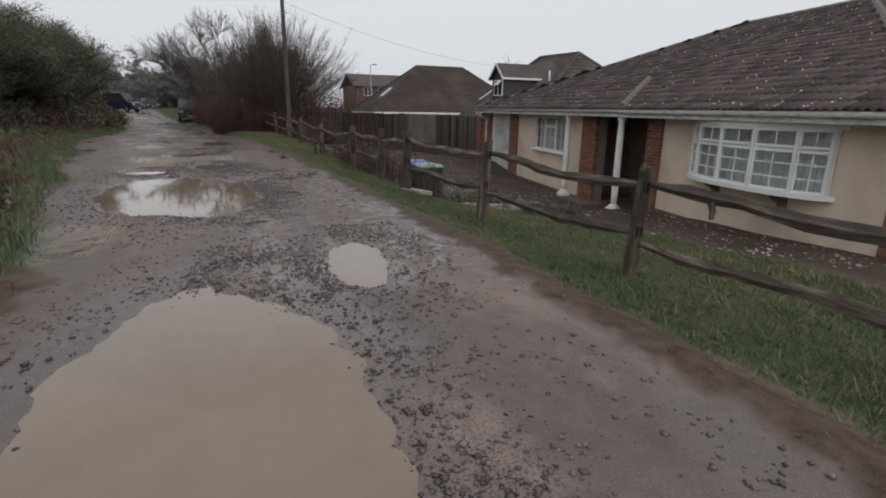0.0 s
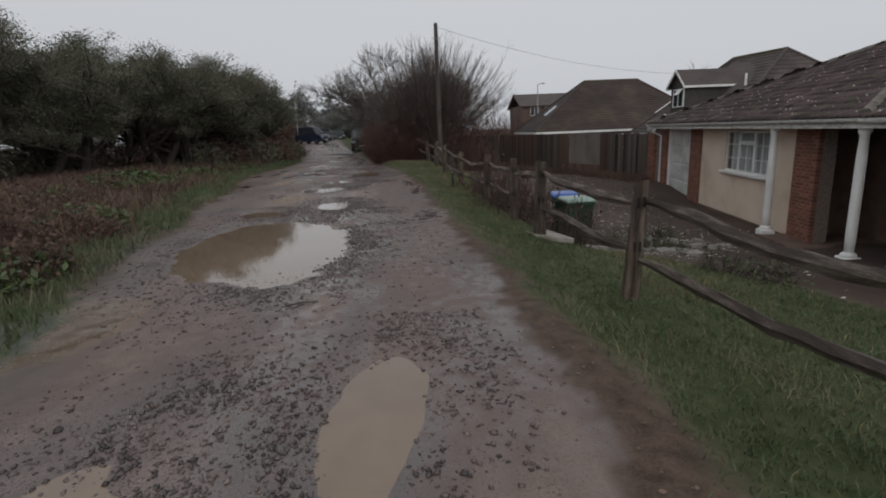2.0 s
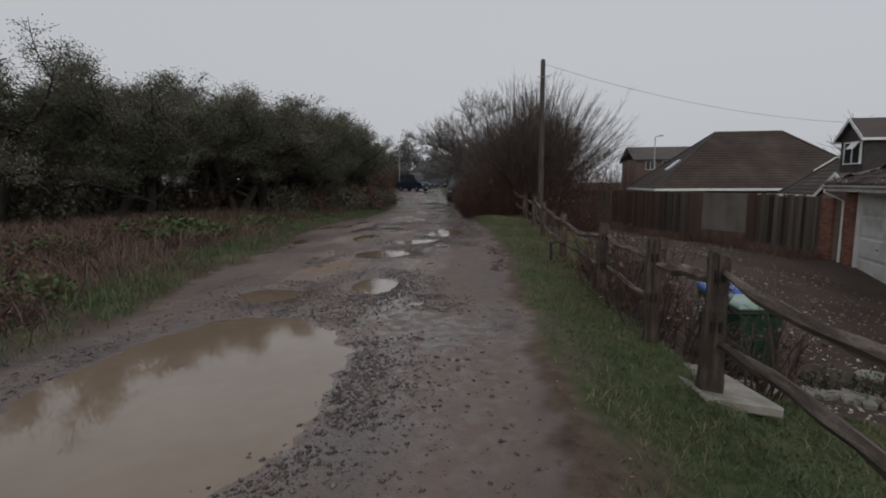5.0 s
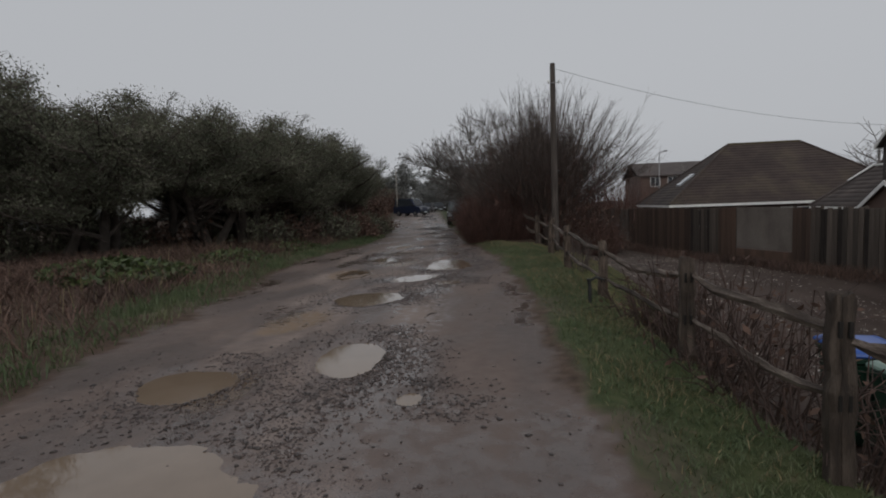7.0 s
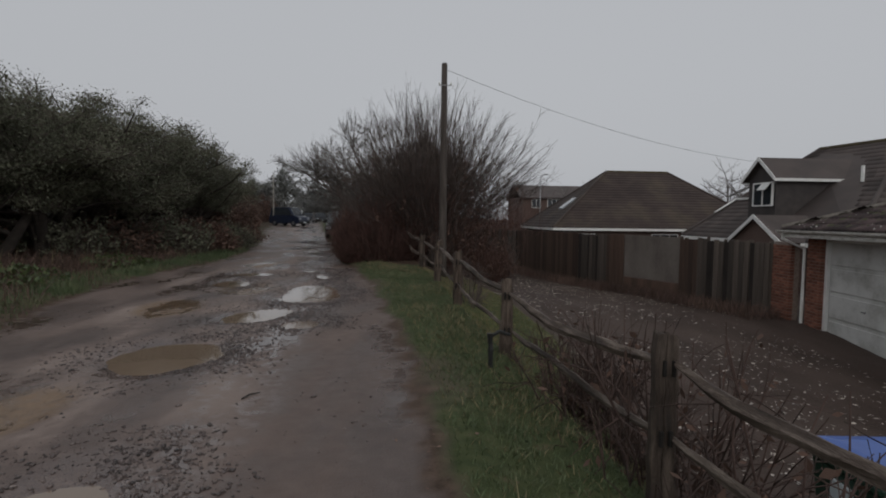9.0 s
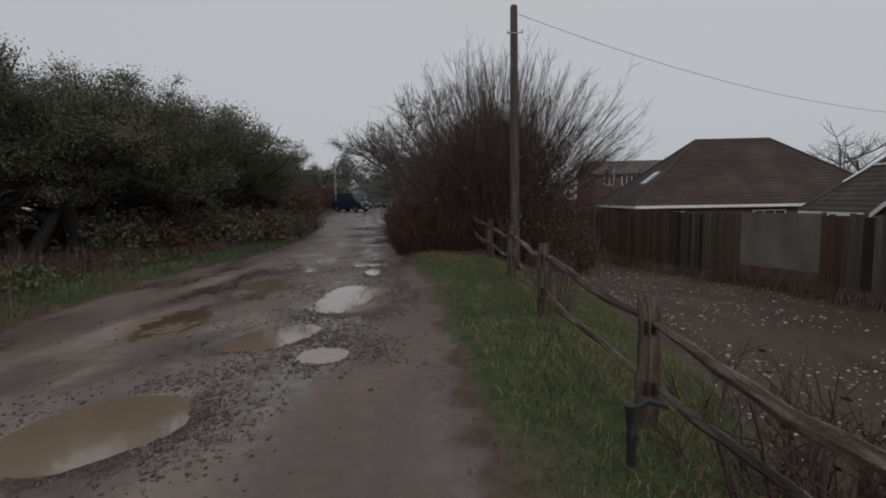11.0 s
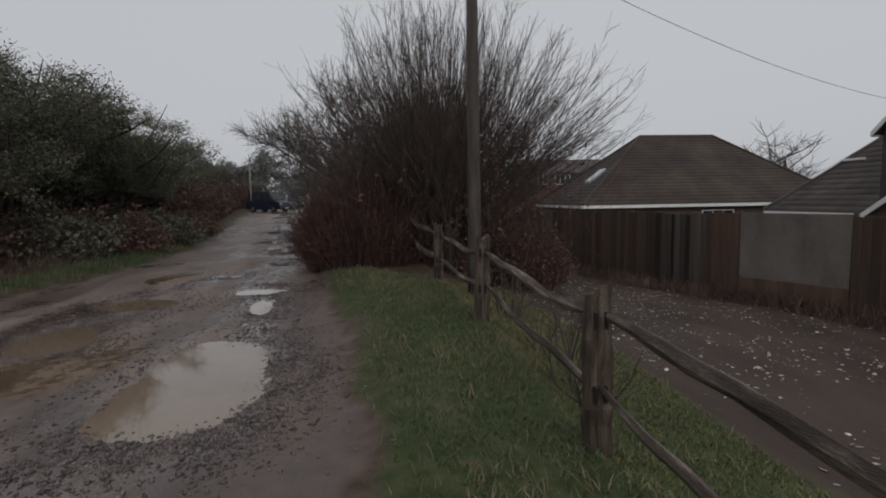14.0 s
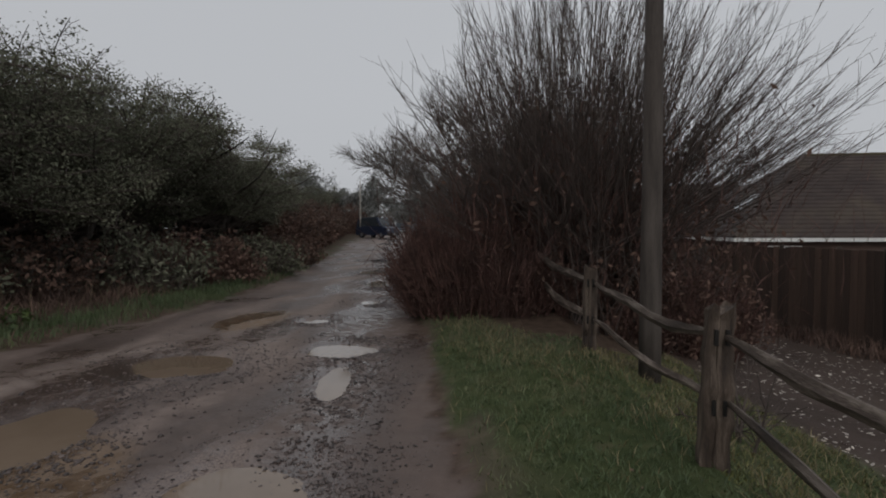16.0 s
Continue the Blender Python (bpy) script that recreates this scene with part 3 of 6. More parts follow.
    for k, p in enumerate(HOLLOWS):
        near = (np.abs(x - p[0]) < 3) & (np.abs(y - p[1]) < 3)
        r = puddle_r(x[near], y[near], p, 60 + k)
        film[near] = np.maximum(film[near], 0.8 * smooth(1.1, 0.7, r))
        silt[near] = np.maximum(silt[near], 0.8 * smooth(1.15, 0.85, r))
        wet[near] = np.maximum(wet[near], smooth(1.3, 0.9, r))
    for name, v in (("grass", np.clip(grass - brush, 0, 1)), ("gravel", gravel), ("silt", silt), ("drive", drive), ("brush", brush * out), ("wet", wet), ("film", np.clip(film, 0, 1) * (1 - out)), ("track", track)):
        a = me.attributes.new(name, "FLOAT", "POINT")
        a.data.foreach_set("value", v.astype(np.float32))
    tagged(new("ground", me), "muddy potholed unmade lane with grass verges and banks", "ground", kind="structure")


build_ground()


def build_puddles():
    for i, p in enumerate(PUDDLES):
        rx, ry = p[2] * 1.3 + 0.06, p[3] * 1.25 + 0.06
        n = 40
        V = [(0, 0, 0)] + [(rx * math.cos(2 * math.pi * k / n), ry * math.sin(2 * math.pi * k / n), 0) for k in range(n)]
        me = fast_mesh("puddle", V, [(0, 1 + k, 1 + (k + 1) % n) for k in range(n)], M_WATER)
        ob = new("puddle", me)
        ob.matrix_world = pose(p[0], p[1], p[5] - 0.0012 * (i % 5), 0, 0, p[4])
        big = "large" if p[3] > 1 else "small"
        tagged(ob, big + " muddy brown rainwater puddle filling a pothole", "puddle", "puddles in the lane", "structure")


build_puddles()

def ground_z(x, y):
    return float(height(np.array([x]), np.array([y]))[0])


# ---- the post and rail fence ----
def fence_post(fence, x, y, top, w, lean, seed):
    """A cleft post with a split face, worn top and near-black blocks for shaded mortise slots, two to a rail."""
    rnd = random.Random(seed)
    w *= 0.9
    z0 = ground_z(x, y) - 0.15
    bm, rings = bmesh.new(), []
    n = 12
    for k in range(n):
        f = k / (n - 1)
        z = z0 + (top - z0) * f
        ww = w * (1.14 - 0.2 * f) * (1 + rnd.uniform(-0.08, 0.08))
        dd = ww * rnd.uniform(0.62, 0.74)
        ox, oy = lean[0] * (z - z0) + rnd.uniform(-0.008, 0.008), lean[1] * (z - z0) + rnd.uniform(-0.008, 0.008)
        ring = []
        for a, c in ((-1, -0.7), (-0.7, -1), (-0.34, -1.04), (-0.26, -0.9), (-0.18, -1.03), (0.7, -1), (1, -0.7), (1, 0.7), (0.6, 1), (-0.1, 0.93), (-0.7, 1), (-1, 0.7)):
            jag = rnd.uniform(-0.07, 0.015) if k == n - 1 else 0
            ring.append(bm.verts.new((x + ox + a * ww / 2 * rnd.uniform(0.92, 1.05), y + oy + c * dd / 2 * rnd.uniform(0.92, 1.05), z + jag)))
        rings.append(ring)
    for a, c in zip(rings, rings[1:]):
        for k in range(12):
            bm.faces.new((a[k], a[(k + 1) % 12], c[(k + 1) % 12], c[k]))
    bm.faces.new(rings[-1]), bm.faces.new(rings[0][::-1])
    bmesh.ops.recalc_face_normals(bm, faces=bm.faces)
    post = part("post", bm, M_OAK, fence)
    # no holes are cut: dark blocks paint the slots' shade
    for zz in (top - 0.2, top - 0.62):
        for sx in (-0.032, 0.03):
            cx, cy = x + lean[0] * (zz - z0) + sx * w / 0.16, y + lean[1] * (zz - z0) - w * 0.35
            part("mortise", boxes((cx - 0.011, cy - 0.012, zz - 0.045, cx + 0.011, cy + 0.03, zz + 0.05), bevel=0.003), M_HOLE_SHADE, post, "near-black block for a shaded mortise slot")
    return post


def fence_rail(fence, a, b, seed, sag=0.04, r=0.055):
    """A cleft rail with a wavering line and thinned ends."""
    rnd = random.Random(seed)
    a, b = Vector(a), Vector(b)
    side = (b - a).cross(Vector((0, 0, 1))).normalized()
    pts, radii = [], []
    w1, w2 = rnd.uniform(-1, 1), rnd.uniform(0, 6)
    for k in range(13):
        f = k / 12
        p = a.lerp(b, f) - Vector((0, 0, sag * 4 * f * (1 - f)))
        p += side * (0.035 * math.sin(3 * f + w2) * w1) + Vector((0, 0, 0.018 * math.sin(9 * f + w2) + rnd.uniform(-0.01, 0.01)))
        pts.append(p)
        radii.append(r * (0.55 + 0.6 * min(1, 5 * f, 5 * (1 - f)) * rnd.uniform(0.85, 1.1)))
    return part("rail", tube(pts, [q * 0.98 for q in radii], 5, seed, 0.2, 0.75), M_RAIL, fence)


def build_fence():
    fence = empty("fence", pose(0, 0, 0), "weathered cleft oak post and rail fence, sagging and partly broken", "fence")
    posts = [(3.62, 0.8, 0.85, 0.15, (0.02, 0.0)), (3.42, 3.82, 0.86, 0.14, (0.04, -0.03)), (3.16, 6.65, 0.93, 0.148, (0.05, -0.02)), (3.06, 10.05, 0.93, 0.185, (0.03, 0.02)),
             (2.86, 11.2, 0.91, 0.15, (0.0, 0.03)), (2.67, 13.4, 0.9, 0.16, (0.01, 0.0)), (2.33, 16.5, 0.85, 0.15, (0.0, 0.02)),
             (2.03, 19.5, 1.0, 0.17, (0.0, 0.0)), (1.85, 22.6, 1.07, 0.18, (0.02, 0.0)), (1.55, 25.4, 1.09, 0.16, (0.01, 0.0))]
    for i, p in enumerate(posts):
        fence_post(fence, *p, seed=i)
    tops = [Vector((x + lean[0], y + lean[1] * 0.9, top)) for x, y, top, w, lean in posts]
    k = 0
    for i, (a, b) in enumerate(zip(tops, tops[1:])):
        k += 1
        if i == 3:
            fence_rail(fence, a + Vector((0.02, 0, -0.2)), b + Vector((0.02, -0.1, -0.25)), 30 + k, 0.03)
            continue
        fence_rail(fence, a + Vector((0.03, 0, -0.19)), b + Vector((0.03, 0, -0.17)), 30 + k, 0.03 + 0.03 * (i % 3), 0.053 if i < 4 else 0.04)
        if i < 3:
            fence_rail(fence, a + Vector((0.03, 0, -0.68)), b + Vector((0.03, 0, -0.74)), 60 + k, 0.03, 0.05)
        else:
            fence_rail(fence, a + Vector((0.03, 0, -0.62)), b + Vector((0.03, 0, -0.6)), 60 + k, 0.05, 0.032)
    fence_rail(fence, tops[-1] + Vector((0, 0, -0.2)), Vector((1.0, 28.2, 1.15)), 90, 0.02, 0.05)
    fence_rail(fence, tops[-1] + Vector((0, 0, -0.6)), Vector((1.05, 28.2, 0.7)), 91, 0.02, 0.05)
    part("broken_stub", tube([(3.49, 3.05, 0.64), (3.5, 3.03, 0.57), (3.49, 3.02, 0.5)], [0.03, 0.032, 0.024], 6, 7, 0.2), M_OAK, fence, "broken end of timber hanging from the rail")
    # a short black stake with a bent arm beside the fence
    st = empty("garden_stake", pose(2.05, 15.95, ground_z(2.05, 15.95)), "short black metal stake with a bent arm in the verge", "stake")
    part("shaft", tube([(0, 0, -0.1), (0.01, 0, 0.2), (0, 0, 0.38)], [0.035, 0.03, 0.035], 7, 3, 0.1), M_WIRE, st)
    part("arm", tube([(0, 0, 0.34), (0.1, 0, 0.4), (0.22, 0.02, 0.36)], [0.02, 0.02, 0.015], 6, 4, 0.1), M_WIRE, st)


build_fence()


def build_pole():
    x, y = 2.12, 25.0
    z0 = ground_z(x, y)
    p = empty("telegraph_pole", pose(x, y, z0), "weathered wooden telegraph pole carrying one cable", "pole")
    h = 5.85 - z0
    part("shaft", lathe([(0.118, -0.2), (0.112, 0.6), (0.097, 3), (0.08, h - 0.04), (0.065, h)], 14), M_POLE, p)
    part("bracket", tube([(-0.16, -0.09, h - 0.62), (0.2, -0.09, h - 0.62)], [0.014, 0.014], 6), M_METAL, p)
    for sx in (-0.14, 0.18):
        part("insulator", lathe([(0.012, 0), (0.03, 0.02), (0.024, 0.07), (0.008, 0.09)], 8, (sx, -0.09)), M_WHITE, p).location = (0, 0, h - 0.62)
    part("step_bolt", tube([(0, 0.1, 2.6), (0.17, 0.13, 2.6)], [0.01, 0.01], 6), M_METAL, p)
    a, b = Vector((x, y, 5.7)), Vector((15.3, 30.4, 3.95))
    pts = [a.lerp(b, f / 16) - Vector((0, 0, 0.4 * 4 * (f / 16) * (1 - f / 16))) for f in range(17)]
    w = tagged(new("overhead_cable", None), "thin black cable strung from pole to dormer house", "cable")
    part("strand", tube(pts, [0.0055] * 17, 5), M_WIRE, w)


build_pole()


# ---- houses ----
def tile_mesh(w, d, t):
    """One interlocking tile with two rolls: a low cross-section drawn down the slope."""
    prof = [(0, 0.0), (0.12, 0.03), (0.25, 0.035), (0.38, 0.0), (0.5, 0.0), (0.62, 0.03), (0.75, 0.035), (0.88, 0.0), (1.0, 0.0)]
    V = [(u * w, 0, h + t) for u, h in prof] + [(u * w, d, h + t * 0.2) for u, h in prof] + [(u * w, 0, h) for u, h in prof]
    F = []
    for k in range(8):
        F += [(k, k + 1, 9 + k + 1, 9 + k), (18 + k, 18 + k + 1, k + 1, k)]
    return V, F


def tiled_slope(parent, eave_a, eave_b, ridge_a, ridge_b, w, gauge, single=0, pick=None, mats=None, thick=0.03):
    """Covers the slope between an eave line and a ridge line with courses of tiles; up to `single` tiles nearest `pick` are parts of their own."""
    A, B, C, D = Vector(eave_a), Vector(eave_b), Vector(ridge_a), Vector(ridge_b)
    u = (B - A).normalized()
    v = (C - A) - u * (C - A).dot(u)
    L, H = (B - A).length, v.length
    v.normalize()
    nrm = u.cross(v)
    V0, F0 = tile_mesh(w, gauge * 1.12, thick)
    R = Matrix((u, v, nrm)).transposed()
    V0 = np.array([tuple(R @ Vector(p)) for p in V0])
    F0 = np.array(F0)
    spots = []
    rows = int(H / gauge)
    ca, cd = (C - A).dot(u), (D - A).dot(u)
    for r in range(rows + 1):
        f = min(1, r * gauge / H)
        lo, hi = ca * f, L + (cd - L) * f
        k0, k1 = math.ceil(lo / w - 0.35), math.floor(hi / w - 0.65)
        for k in range(k0, k1 + 1):
            p = A + u * (k * w + (w / 2 if r % 2 else 0)) + v * (r * gauge)
            spots.append(p + nrm * (0.012 + 0.008 * noise.noise(p * 3.1)))
    rest = spots
    if single:
        spots.sort(key=lambda p: (p - Vector(pick)).length)
        me = fast_mesh("tile", V0, F0, mats[1])
        for p in spots[:single]:
            ob = new("tile", me)
            ob.parent, ob.location = parent, p
        rest = spots[single:]
    if rest:
        P = np.array([tuple(p) for p in rest])
        V = (V0[None] + P[:, None]).reshape(-1, 3)
        F = (F0[None] + (np.arange(len(P)) * len(V0))[:, None, None]).reshape(-1, 4)
        tagged(part("tiling", fast_mesh("tiling", V, F, mats[0]), None, parent), kind="stuff")


def slab_mesh(quad, thick):
    """A sloping slab from three or four corners, with depth below."""
    bm = bmesh.new()
    top = [bm.verts.new(p) for p in quad]
    low = [bm.verts.new(Vector(p) - Vector((0, 0, thick))) for p in quad]
    bm.faces.new(top), bm.faces.new(low[::-1])
    for i in range(len(quad)):
        j = (i + 1) % len(quad)
        bm.faces.new((top[i], low[i], low[j], top[j]))
    bmesh.ops.recalc_face_normals(bm, faces=bm.faces)
    return bm


def ridge_line(parent, a, b, r=0.12, step=0.4, material=None):
    a, b = Vector(a), Vector(b)
    n = max(1, int((b - a).length / step))
    d = (b - a) / n
    for k in range(n):
        p = a + d * k
        bm = tube([Vector((0, 0, 0)), d * 0.5, d * 1.04], [r, r * 0.97, r * 0.93], 8)
        part("ridge_tile", bm, material or M_RIDGE, parent).location = p


def brick_pier(parent, name, s0, s1, off0, off1, z0, z1):
    """A pier of single bricks on a mortar core. Brick meshes are shared."""
    pier = part(name, boxes((off0 + 0.008, s0 + 0.008, z0, off1, s1 - 0.008, z1)), M_MORTAR, parent, "red brick pier")
    rows = int((z1 - z0) / 0.075)
    n = max(1, round((s1 - s0) / 0.225))
    w = (s1 - s0) / n
    meshes = {}
    for r in range(rows):
        cells = [(k * w, (k + 1) * w) for k in range(n)] if r % 2 == 0 else [(0, w / 2)] + [((k + 0.5) * w, (k + 1.5) * w) for k in range(n - 1)] + [((n - 0.5) * w, n * w)]
        for c0, c1 in cells:
            key = round(c1 - c0, 3)
            if key not in meshes:
                me = bpy.data.meshes.new("brick")
                bm = boxes((0, 0.005, 0, 0.1, c1 - c0 - 0.005, 0.065), bevel=0.004)
                bm.to_mesh(me)
                bm.free()
                me.materials.append(M_BRICK)
                meshes[key] = me
            ob = new("brick", meshes[key])
            ob.parent, ob.location = pier, (off0 - 0.004 + 0.004 * ((r * 7 + int(c0 * 50)) % 3) / 2, s0 + c0, z0 + r * 0.075)
    return pier


def casement(parent, name, s0, s1, off, z0, z1, cols, rows, turn=0.0, fr=0.05):
    """A white window light: frame, glazing bars, pane, at off from the wall line. Built round its own foot and turned."""
    w = s1 - s0
    win = part(name, boxes((-0.03, 0, 0, 0.03, fr, z1 - z0), (-0.03, w - fr, 0, 0.03, w, z1 - z0), (-0.03, fr, 0, 0.03, w - fr, fr), (-0.03, fr, z1 - z0 - fr, 0.03, w - fr, z1 - z0)), M_WHITE, parent)
    win.location, win.rotation_euler = (off, s0, z0), (0, 0, radians(turn))
    for c in range(1, cols):
        y = w * c / cols
        part("glazing_bar", boxes((-0.016, y - 0.011, fr, 0.016, y + 0.011, z1 - z0 - fr)), M_WHITE, win)
    for r in range(1, rows):
        z = (z1 - z0) * r / rows
        part("glazing_bar", boxes((-0.018, fr, z - 0.011, 0.014, w - fr, z + 0.011)), M_WHITE, win)
    pane = part("pane", boxes((-0.004, fr, fr, 0.004, w - fr, z1 - z0 - fr)), M_GLASS, win)
    pane.visible_shadow = False
    return win


def curtain(parent, s0, s1, off, z0, z1, seed):
    n = int((s1 - s0) / 0.035)
    k = np.arange(n + 1)
    s = s0 + (s1 - s0) * k / n
    o = off + 0.035 * np.sin(k * 1.1 + seed) + 0.02 * np.sin(k * 0.37 + seed)
    V = np.concatenate([np.stack([o, s, np.full_like(s, z0)], 1), np.stack([o, s, np.full_like(s, z1)], 1)])
    F = np.stack([k[:-1], k[1:], k[1:] + n + 1, k[:-1] + n + 1], 1)
    part("net_curtain", fast_mesh("net_curtain", V, F, M_CURTAIN), None, parent, "white net curtain")


def column(parent, s, off, z0, z1):
    col = part("column", lathe([(0.075, z0 + 0.2), (0.085, z0 + 0.5), (0.082, z1 - 0.5), (0.07, z1 - 0.12), (0.1, z1 - 0.08), (0.1, z1)], 18, (off, s)), M_WHITE, parent, "round white porch column")
    part("column_base", boxes((off - 0.15, s - 0.15, z0 - 0.1, off + 0.15, s + 0.15, z0 + 0.14), bevel=0.02), M_WHITE, col)
    part("column_ring", lathe([(0.13, z0 + 0.14), (0.13, z0 + 0.18), (0.09, z0 + 0.22)], 16, (off, s)), M_WHITE, col)


def build_bungalow():
    """Local frame: x away from the lane, y along the front, z up."""
    h = empty("bungalow", pose(HOUSE_X, 0, 0, 0, 0, -math.degrees(math.atan(HOUSE_SLOPE))), "cream rendered bungalow with mossy hipped tile roof and brick piers", "house")
    B, T = -1.8, 1.22
    for s0, s1, z0, z1 in ((4.3, 5.22, B, T), (5.22, 8.25, B, 0.08), (5.22, 8.25, 1.12, T), (8.25, 9.4, B, T), (13.2, 14.4, B, T), (14.4, 16.85, B, 0.0), (14.4, 16.85, 1.14, T), (16.85, 18.6, B, T)):
        part("front_wall", boxes((0, s0, z0, 0.28, s1, z1)), M_RENDER, h)
    part("plinth", boxes((-0.02, 4.3, B, 0.0, 9.4, -0.82)), M_PLINTH, h, "brown painted plinth")
    part("plinth", boxes((-0.02, 13.2, B, 0.0, 18.6, -1.18)), M_PLINTH, h, "brown painted plinth")
    part("end_wall", boxes((0, 22.2, B, 13.8, 22.5, T)), M_RENDER, h)
    part("end_wall", boxes((0.3, 3.9, B, 13.8, 4.2, T)), M_RENDER, h)
    part("back_wall", boxes((13.5, 4.5, B, 13.8, 22.2, T)), M_RENDER, h)
    # porch recess
    for q in ((1.4, 9.4, B, 1.6, 13.2, T), (0.3, 9.3, B, 1.4, 9.45, T), (0.3, 13.1, B, 1.4, 13.2, T)):
        part("porch_wall", boxes(q), M_PLINTH, h, "dark brown porch lining")
    part("porch_floor", boxes((-0.6, 9.6, B, 1.4, 13.4, -1.16)), M_PLINTH, h)
    d = part("front_door", boxes((1.34, 10.6, -1.16, 1.4, 11.5, 0.9), (1.3, 10.7, -0.95, 1.34, 11.05, -0.2), (1.3, 11.08, -0.95, 1.34, 11.42, -0.2), bevel=0.01), M_DOOR, h)
    part("door_handle", tube([(1.27, 11.38, -0.15), (1.27, 11.3, -0.15)], [0.012, 0.012], 6), M_METAL, d)
    # unseen backing and ceiling, the rooms' shade painted into their colour
    part("room_backing", boxes((2.5, 4.5, B, 2.6, 9.3, T), (2.5, 13.2, B, 2.6, 22.2, T)), M_ROOM_SHADE, h)
    part("ceiling_deck", boxes((0.0, 4.5, T + 0.02, 13.5, 22.4, T + 0.06)), M_ROOM_SHADE, h)
    # brick piers
    brick_pier(h, "brick_pier", 3.85, 4.3, -0.06, 0.3, -0.72, T)
    brick_pier(h, "brick_pier", 9.4, 9.95, -0.06, 0.3, -1.3, T)
    brick_pier(h, "brick_pier", 12.35, 13.2, -0.06, 0.3, -1.5, T)
    brick_pier(h, "brick_pier", 18.6, 19.5, -0.06, 0.3, -1.5, T)
    brick_pier(h, "brick_pier", 22.0, 22.55, -0.06, 0.3, -1.3, T)
    # bow window
    bay = empty("bow_window", pose(0, 0, 0), "", "")
    bay.parent = h
    n, c0, c1 = 5, 5.22, 8.25
    ys = [c0, c0 + 0.42, c0 + 1.14, c0 + 1.89, c0 + 2.61, c1]
    xs = [-0.06, -0.27, -0.4, -0.4, -0.27, -0.06]
    for i in range(n):
        a, b = Vector((xs[i], ys[i])), Vector((xs[i + 1], ys[i + 1]))
        w, ang = (b - a).length, math.degrees(math.atan2(-(b.x - a.x), b.y - a.y))
        lo = casement(bay, "window_light", 0, w, 0, 0.13, 0.8, 2, 3, ang)
        lo.location = (a.x, a.y, 0.13)
        hi = casement(bay, "top_light", 0, w, 0, 0.82, 1.12, 2, 1, ang, 0.045)
        hi.location = (a.x, a.y, 0.82)
        part("mullion", boxes((a.x - 0.045, a.y - 0.03, 0.1, a.x + 0.045, a.y + 0.03, 1.13)), M_WHITE, bay)
    part("mullion", boxes((xs[-1] - 0.045, ys[-1] - 0.03, 0.1, xs[-1] + 0.045, ys[-1] + 0.03, 1.13)), M_WHITE, bay)
    for nm, z0, z1, grow in (("sill", 0.06, 0.13, 0.1), ("head", 1.12, 1.22, 0.05)):
        bm = bmesh.new()
        ring = [(0.0, ys[0] - 0.12)] + [(x - grow, y) for x, y in zip(xs, ys)] + [(0.0, ys[-1] + 0.12)]
        lo = [bm.verts.new((x, y, z0)) for x, y in ring]
        hi = [bm.verts.new((x, y, z1)) for x, y in ring]
        bm.faces.new(hi), bm.faces.new(lo[::-1])
        for i in range(len(ring)):
            j = (i + 1) % len(ring)
            bm.faces.new((lo[i], lo[j], hi[j], hi[i]))
        bmesh.ops.recalc_face_normals(bm, faces=bm.faces)
        part(nm, bm, M_WHITE, bay)
    for s in (5.95, 7.5):
        bm = bmesh.new()
        prof = [(0, 0.06), (-0.3, 0.06), (-0.29, 0.0), (-0.12, -0.1), (-0.08, -0.24), (0, -0.28)]
        l0 = [bm.verts.new((x, s - 0.05, z)) for x, z in prof]
        l1 = [bm.verts.new((x, s + 0.05, z)) for x, z in prof]
        bm.faces.new(l0), bm.faces.new(l1[::-1])
        for i in range(len(prof)):
            j = (i + 1) % len(prof)
            bm.faces.new((l0[i], l1[i], l1[j], l0[j]))
        part("corbel", bm, M_PLINTH, h, "dark brown wooden corbel")
    curtain(h, 5.3, 8.2, 0.0, 0.1, 1.12, 0.3)
    # second window
    win = empty("window", pose(0, 0, 0), "", "")
    win.parent = h
    for i, (a, b) in enumerate(((14.42, 15.2), (15.2, 16.05), (16.05, 16.83))):
        if i == 1:
            casement(win, "window_light", a, b, 0.05, 0.03, 0.82, 2, 2)
            casement(win, "top_light", a, b, 0.05, 0.82, 1.13, 1, 1)
        else:
            casement(win, "window_light", a, b, 0.05, 0.03, 1.13, 2, 3)
    part("sill", boxes((-0.12, 14.32, -0.04, 0.2, 16.93, 0.03), bevel=0.01), M_WHITE, win)
    curtain(h, 14.45, 16.8, 0.2, 0.02, 1.12, 1.3)
    # garage door
    g = part("garage_door", boxes((0.1, 19.5, -1.35, 0.16, 22.0, 1.18)), M_GARAGE, h, "white up-and-over garage door streaked with green dirt")
    for k in range(4):
        z = -1.2 + k * 0.6
        part("panel", boxes((0.075, 19.62, z, 0.1, 21.88, z + 0.52), bevel=0.012), M_GARAGE, g)
    part("handle", tube([(0.04, 20.7, -0.3), (0.04, 20.82, -0.3)], [0.015, 0.015], 6), M_METAL, g)
    part("garage_frame", boxes((0.02, 19.5, 1.12, 0.2, 22.0, T), (0.02, 21.93, -1.3, 0.2, 22.02, 1.12)), M_WHITE, h)
    # eaves: soffit, fascia, gutter, downpipe
    E, S0, S1, D1 = -0.5, 3.6, 22.8, 14.3
    part("soffit", boxes((E, S0, T, 0.05, S1, T + 0.03)), M_WHITE, h)
    part("fascia", boxes((E - 0.02, S0, T - 0.01, E, S1, T + 0.16)), M_GUTTER, h, "white painted fascia board")
    part("fascia", boxes((E, S1, T - 0.01, D1, S1 + 0.02, T + 0.16)), M_GUTTER, h)
